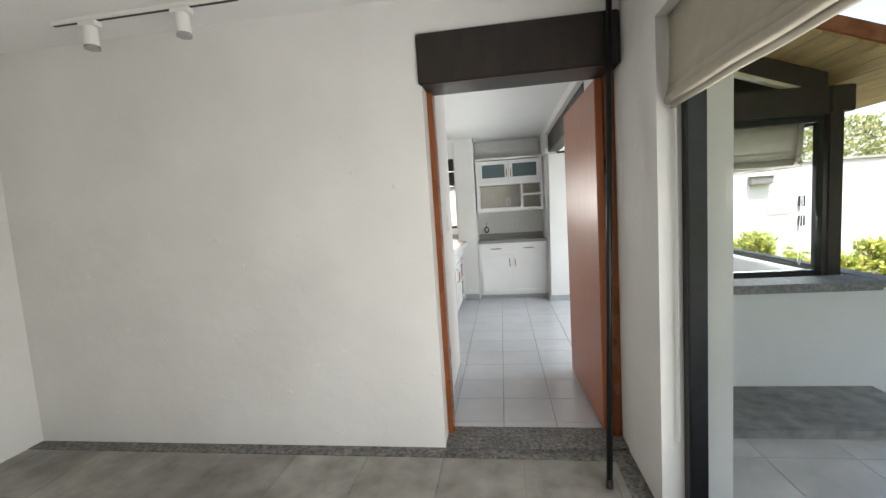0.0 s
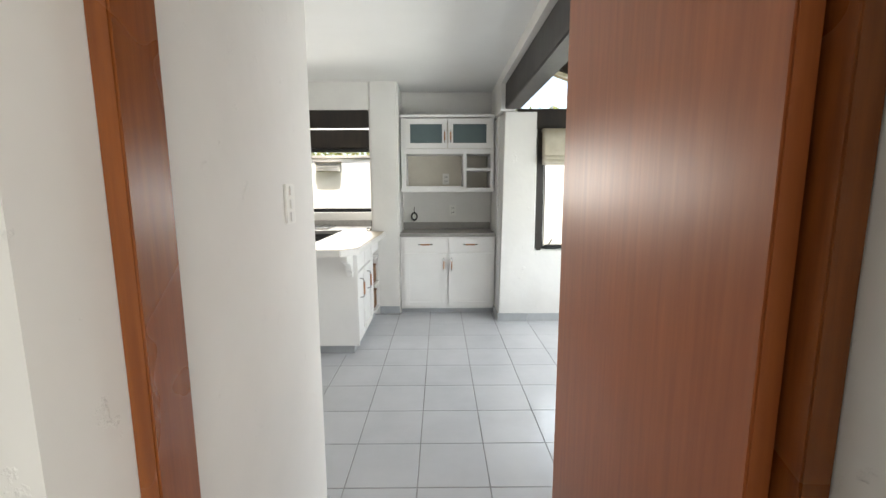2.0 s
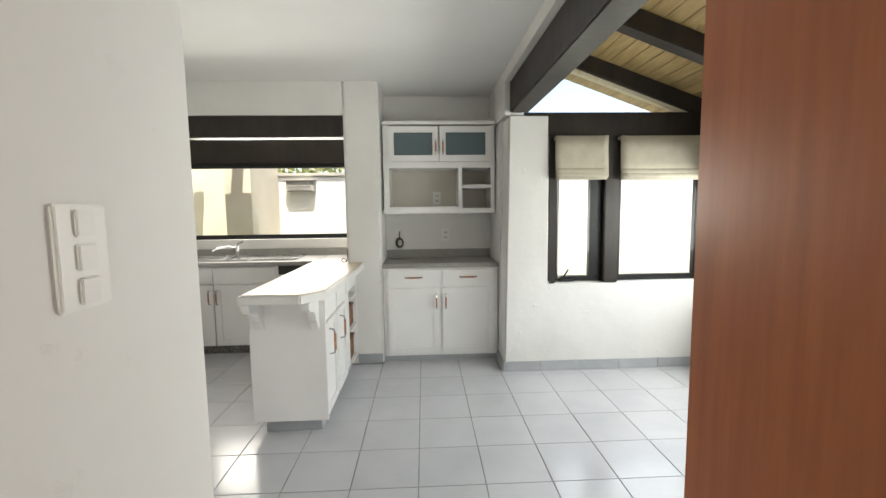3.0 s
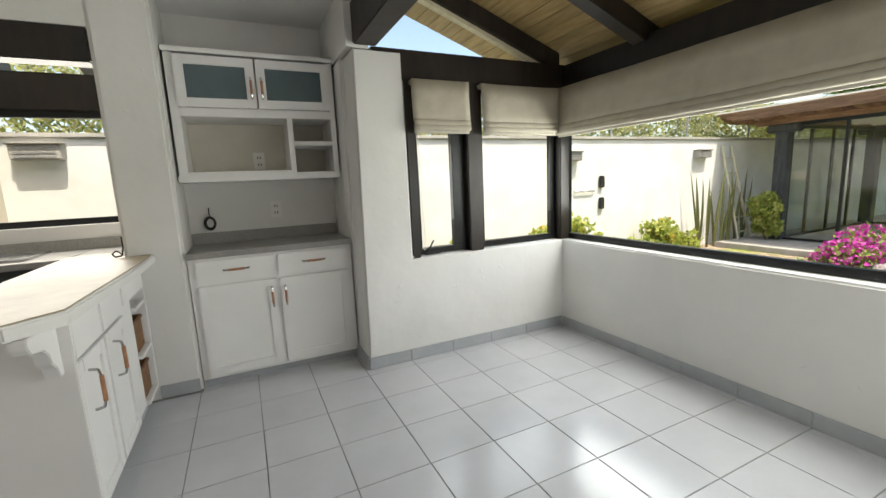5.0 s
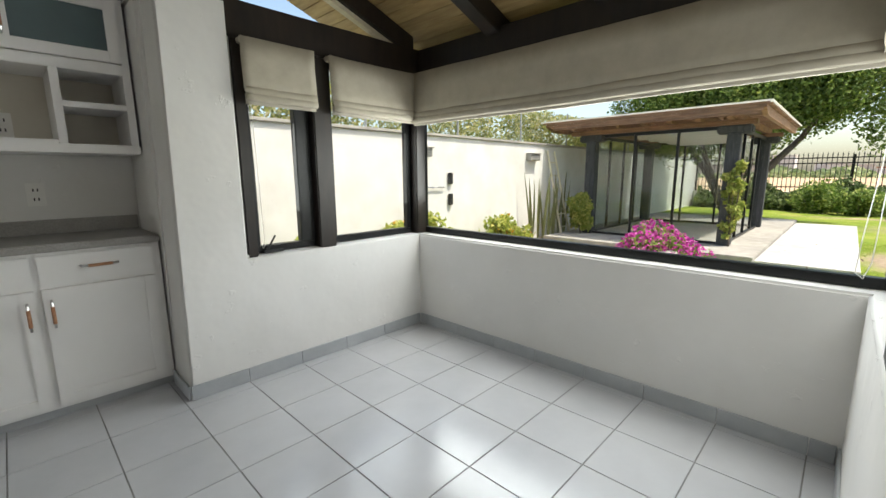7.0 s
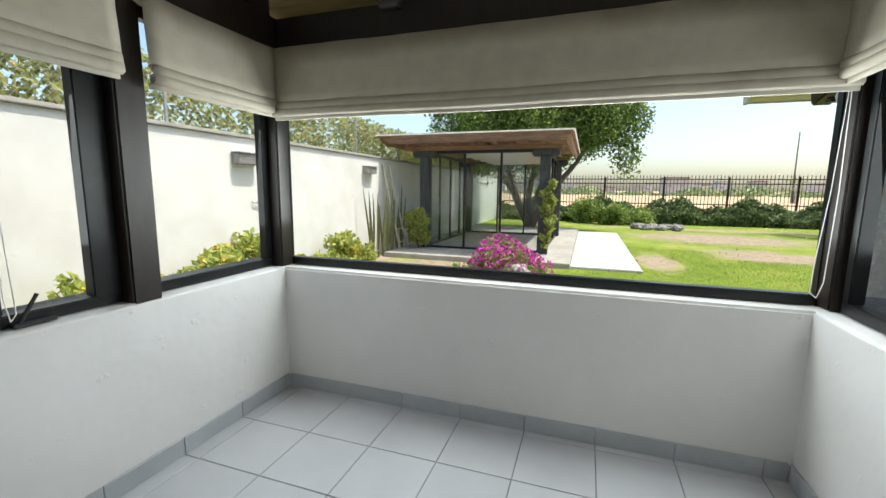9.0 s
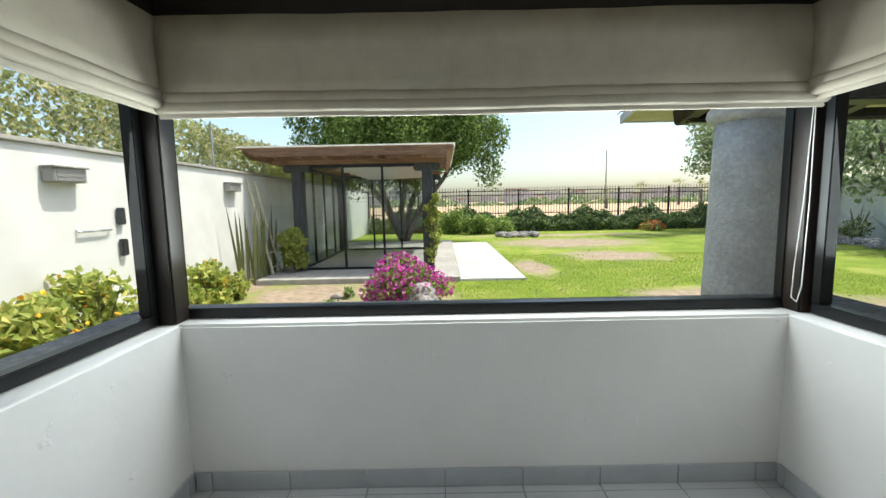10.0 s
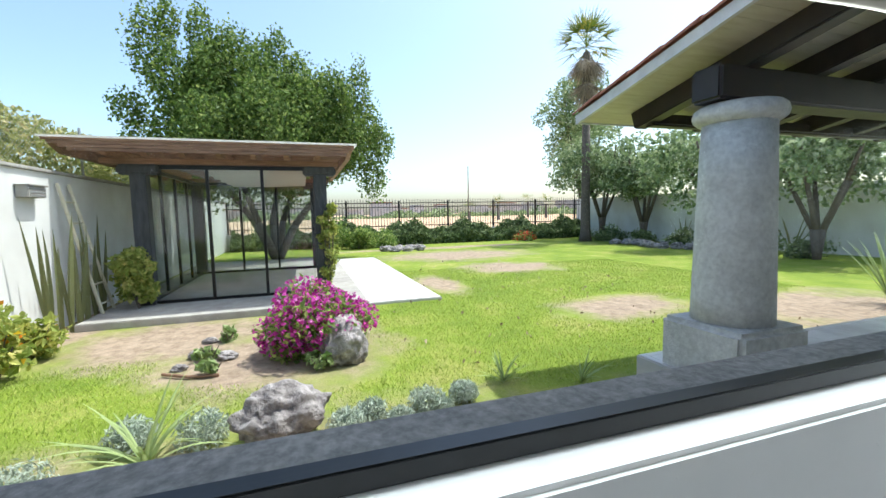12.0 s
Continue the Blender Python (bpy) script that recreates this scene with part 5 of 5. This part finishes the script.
rock("rock", "large pale pitted volcanic rock in the flower bed", (4.66, 5.83, GZ - 0.03), (0.19, 0.28, 0.19), 2)
rock("rock", "tall pitted volcanic rock beside the bougainvillea", (6.02, 5.30, GZ - 0.02), (0.21, 0.22, 0.27), 5, rough=0.25)
for i, (x, y, s) in enumerate(((6.7, 6.75, 0.09), (6.55, 6.45, 0.08), (7.25, 6.75, 0.07), (6.35, 6.85, 0.06), (4.3, 7.05, 0.10))):
    rock("rock", "small dark stone in bare earth", (x, y, GZ - 0.01), (s, s * 1.2, s * 0.6), 9 + i)
for i in range(10):
    rock("rock", "grey edging stone of the far flower bed", (18.3 + 0.4 * math.sin(i * 2.2), 2.6 - i * 0.17, GZ - 0.02), (0.15, 0.2, 0.12), 20 + i)
for i in range(14):
    rock("rock", "grey edging stone of the far flower bed", (11.0 + i * 0.42, -7.2 + 0.25 * math.sin(i), GZ - 0.02), (0.22, 0.2, 0.14), 40 + i)
stick = empty("stick", "reddish dry branch lying in bare earth", "branch")
bm = bmesh.new()
tube(bm, [(6.2, 6.95, GZ + 0.03), (6.05, 6.7, GZ + 0.025), (6.02, 6.45, GZ + 0.02)], 0.016, 7)
part("wood", bm, GZ_WOOD, stick)

# ---- terrace roof and column ----
col = empty("column", "round chiselled stone column on a square plinth", "column", (4.06, 2.56, 0))
bm = bmesh.new()
lathe(bm, [(0.275, 0.34), (0.272, 0.5), (0.262, 0.9), (0.248, 1.4), (0.236, 1.80)], 48)
part("shaft", bm, COLUMN_STONE, col, smooth=True)
bm = bmesh.new()
lathe(bm, [(0.236, 1.801), (0.262, 1.81), (0.29, 1.835), (0.30, 1.87), (0.29, 1.91), (0.262, 1.935), (0.23, 1.94)], 48)
part("capital", bm, COLUMN_STONE, col, smooth=True)
block("plinth", (-0.34, 0.34, -0.34, 0.34, -0.20, 0.338), COLUMN_STONE, col, bevel=0.035)
block("footing", (-0.42, 0.42, -0.42, 0.46, GZ - 0.05, -0.201), CONCRETE, col, bevel=0.015)


def terrace_z(x):
    """Underside of the terrace soffit."""
    return 2.04 + (5.29 - x) * 0.22


for i, (x0, x1, z0, z1) in enumerate(((3.94, 4.18, 1.942, 2.18), (4.82, 4.94, 1.95, 2.06))):
    solo("beam_terrace_%d" % (i + 1), boxes((x0, x1, -2.4, 2.90 if i == 0 else 2.6, z0, z1)), DARK_WOOD, "dark stained beam of the terrace roof", "beam", "structure", bevel=0.02)
for i in range(7):
    y = 2.58 - i * 0.72
    bm = bmesh.new()
    xs = (0.96, 5.0)
    prism(bm, [(xs[0], terrace_z(xs[0]) - 0.16), (xs[1], terrace_z(xs[1]) - 0.16), (xs[1] + 0.05, terrace_z(xs[1])), (xs[0], terrace_z(xs[0]))], "y", y - 0.07, y + 0.07)
    solo("rafter_terrace_%d" % (i + 1), bm, DARK_WOOD, "dark stained rafter of the terrace roof", "rafter", "structure", bevel=0.012)
sof = empty("ceiling_terrace", "cream painted board soffit of the terrace roof", "soffit", kind="structure")
bm = bmesh.new()
for k in range(40):
    xa = 5.27 - (k + 1) * 0.108
    xb = xa + 0.104
    prism(bm, [(xa, terrace_z(xa)), (xb, terrace_z(xb)), (xb, terrace_z(xb) + 0.02), (xa, terrace_z(xa) + 0.02)], "y", -2.4, 3.04)
part("soffit_boards", bm, CREAM_PLANK, sof)
bm = bmesh.new()
prism(bm, [(0.92, terrace_z(0.92) - 0.01), (5.30, terrace_z(5.30) - 0.01), (5.30, terrace_z(5.30) + 0.075), (0.92, terrace_z(0.92) + 0.075)], "y", 3.042, 3.075)
part("barge_board", bm, WHITE_TRIM, sof)
block("fascia", (5.272, 5.30, -2.4, 3.04, 2.035, 2.125), WHITE_TRIM, sof)
bm = bmesh.new()
prism(bm, [(0.92, terrace_z(0.92) + 0.024), (5.27, terrace_z(5.27) + 0.024), (5.27, terrace_z(5.27) + 0.07), (0.92, terrace_z(0.92) + 0.07)], "y", -2.4, 3.04)
part("roof_deck", bm, CONCRETE_GREY, sof)
bm = bmesh.new()
for s in range(9):
    a = math.pi * s / 8
    bm.verts.new((0, 0.09 * math.cos(a), 0.06 * math.sin(a)))
    bm.verts.new((0.40, 0.075 * math.cos(a), 0.05 * math.sin(a) - 0.001))
bm.verts.ensure_lookup_table()
for s in range(8):
    bm.faces.new((bm.verts[2 * s], bm.verts[2 * s + 2], bm.verts[2 * s + 3], bm.verts[2 * s + 1]))
tile_me = finish(bm, "roof_tile", TERRACOTTA)
for j in range(6):
    for i in range(13):
        ob = new("roof_tile", tile_me)
        x = 4.94 - i * 0.33
        ob.matrix_world = Matrix.Translation((x, 3.02 - j * 0.2, terrace_z(x) + 0.085)) @ Matrix.Rotation(math.atan(0.22), 4, "Y")
        ob.parent = sof

# ---- grass blades on the near lawn ----
n = 210000
gx = 2.75 + 9.5 * rng.random(n) ** 1.25
gy = -3.0 + 11.4 * rng.random(n)
dist = np.full(n, 9.0)
for cx, cy, rx, ry in WORN:
    dist = np.minimum(dist, np.hypot((gx - cx) / rx, (gy - cy) / ry))
ok = (dist + 0.45 + 0.25 * np.sin(gx * 3.1) * np.sin(gy * 2.7) > 1.42 + 0.25 * rng.random(n)) & ~((gx > 8.45) & (gy > 3.55)) & ~((gx < 4.85) & (gy < 3.3)) & ~((np.abs(gx - 4.06) < 0.55) & (np.abs(gy - 2.6) < 0.7))
gx, gy = gx[ok], gy[ok]
n = len(gx)
az, hh = rng.random(n) * 6.283, 0.016 + 0.022 * rng.random(n)
w = 0.0032
p = np.stack([gx, gy, np.full(n, GZ)], 1)
sd = np.stack([np.cos(az), np.sin(az), np.zeros(n)], 1) * w
tip = p + np.stack([0.022 * np.sin(az * 3), 0.022 * np.cos(az * 5), hh], 1)
verts = np.stack([p - sd, p + sd, tip], 1).reshape(-1, 3)
faces = np.arange(3 * n).reshape(-1, 3)
tagged(new("grass", mesh_from("grass", verts.tolist(), faces.tolist(), GRASS)), "short bright green lawn grass", "grass", kind="stuff")
# fallen leaves on the lawn
c = np.stack([5 + 9 * rng.random(160), -1 + 6 * rng.random(160), np.full(160, GZ + 0.035)], 1)
fl = foliage("fallen_leaves", c, 0.035, PALM_DRY)
tagged(fl, "dry fallen leaves scattered on the lawn", "leaves", kind="stuff")

# ---- floors, tile by tile ----
T, TX, TY, J = 1 / 3, -0.038, 4.686, 0.0035
floor = structure("floor_kitchen", [(-3.3, 2.50, 2.62, 7.40, -0.12, -0.0035), (-0.385, 0.66, 2.40, 2.62, -0.12, -0.012)], GROUT, "white glazed tile floor with dark grout lines", "floor")
lid = empty("floor_living", "mottled grey stone tile floor", "floor", kind="structure")


def slab_mesh(name, w, d, h, bevel, material):
    bm = bmesh.new()
    b = bevel
    lo = [bm.verts.new(v) for v in ((0, 0, -h), (w, 0, -h), (w, d, -h), (0, d, -h))]
    mi = [bm.verts.new(v) for v in ((0, 0, -b), (w, 0, -b), (w, d, -b), (0, d, -b))]
    hi = [bm.verts.new(v) for v in ((b, b, 0), (w - b, b, 0), (w - b, d - b, 0), (b, d - b, 0))]
    for a, c in ((lo, mi), (mi, hi)):
        for i in range(4):
            bm.faces.new((a[i], a[(i + 1) % 4], c[(i + 1) % 4], c[i]))
    bm.faces.new(hi)
    return finish(bm, name, material)


def lay(parent, mesh_name, rects, pitch, ox, oy, joint, z, material, bevel=0.0015):
    """Lay a grid of tiles clipped to rectangles (x0, x1, y0, y1)."""
    cache = {}
    for x0, x1, y0, y1 in rects:
        for i in range(math.floor((x0 - ox) / pitch), math.ceil((x1 - ox) / pitch)):
            for j in range(math.floor((y0 - oy) / pitch), math.ceil((y1 - oy) / pitch)):
                a0, a1 = max(x0, ox + i * pitch + joint / 2), min(x1, ox + (i + 1) * pitch - joint / 2)
                b0, b1 = max(y0, oy + j * pitch + joint / 2), min(y1, oy + (j + 1) * pitch - joint / 2)
                if a1 - a0 < 0.015 or b1 - b0 < 0.015:
                    continue
                key = (round(a1 - a0, 3), round(b1 - b0, 3))
                if key not in cache:
                    cache[key] = slab_mesh(mesh_name, *key, 0.0033, bevel, material)
                ob = new(mesh_name, cache[key])
                ob.location = (a0, b0, z)
                ob.parent = parent


XJ, YJ, YK = TX + 2 * T, TY - 4 * T, TY + 5 * T
lay(floor, "tile", [(-0.41, 0.66, 2.622, YJ), (-3.09, XJ, YJ, YK), (-3.09, -0.66, YK, 6.80), (-0.36, 0.66, YK, 6.5), (XJ, 2.35, YJ, 6.11), (XJ, 0.66, 6.11, YK)], T, TX, TY, 0.0045, 0.0, TILE)
structure("floor_living_bed", [(-3.4, 0.66, -3.1, 2.40, -0.12, -0.016)], GROUT, "grout bed under the stone tiles", "floor")
lay(lid, "tile", [(-3.2, 0.56, -3.0, 2.30)], 0.45, -0.385, 2.30, 0.004, -0.0125, STONE_FLOOR)
structure("trim_pebble", [(-3.209, 0.66, 2.301, 2.398, -0.016, -0.0115), (0.561, 0.97, -3.0, 2.30, -0.016, -0.0115), (-0.385, 0.66, 2.40, 2.62, -0.012, 0.001)], PEBBLE, "dark pebble terrazzo border along the walls", "trim")
pat = empty("pavement_tiles", "grey stone tiles of the terrace", "pavement", kind="structure")
lay(pat, "tile", [(0.92, 2.65, -1.0, 3.215), (2.72, 4.57, -1.0, 2.93)], 0.45, 0.92, 3.33, 0.005, -0.0565, PATIO)

# grey tile baseboards
skirt = empty("baseboard", "grey glazed tile baseboard along the kitchen walls", "baseboard", kind="structure")
cache = {}


def baseboard(axis, at, side, lo, hi, origin):
    n0, n1 = math.floor((lo - origin) / T), math.ceil((hi - origin) / T)
    for k in range(n0, n1):
        a, b = max(lo, origin + k * T + 0.0015), min(hi, origin + (k + 1) * T - 0.0015)
        if b - a < 0.012:
            continue
        key = (axis, side, round(b - a, 3))
        if key not in cache:
            d0, d1 = sorted((0.0, side * 0.011))
            bm = bmesh.new()
            box(bm, *((d0, d1, 0, b - a, 0, 0.082) if axis == "x" else (0, b - a, d0, d1, 0, 0.082)))
            cache[key] = finish(bm, "base_tile", BASE_TILE, 0.002, segs=1)
        ob = new("base_tile", cache[key])
        ob.location = (at, a, 0.001) if axis == "x" else (a, at, 0.001)
        ob.parent = skirt


baseboard("x", 2.345, -1, 3.60, 6.09, TY)
baseboard("y", 6.105, -1, 0.66, 2.333, TX)
baseboard("y", 3.585, 1, 0.66, 2.333, TX)
baseboard("x", 0.66, -1, 6.105, 6.42, TY)
baseboard("x", -0.40, 1, 2.65, 3.54, TY)
baseboard("y", 6.39, -1, -0.585, -0.36, TX)
baseboard("y", 3.54, 1, -2.6, -0.40, TX)
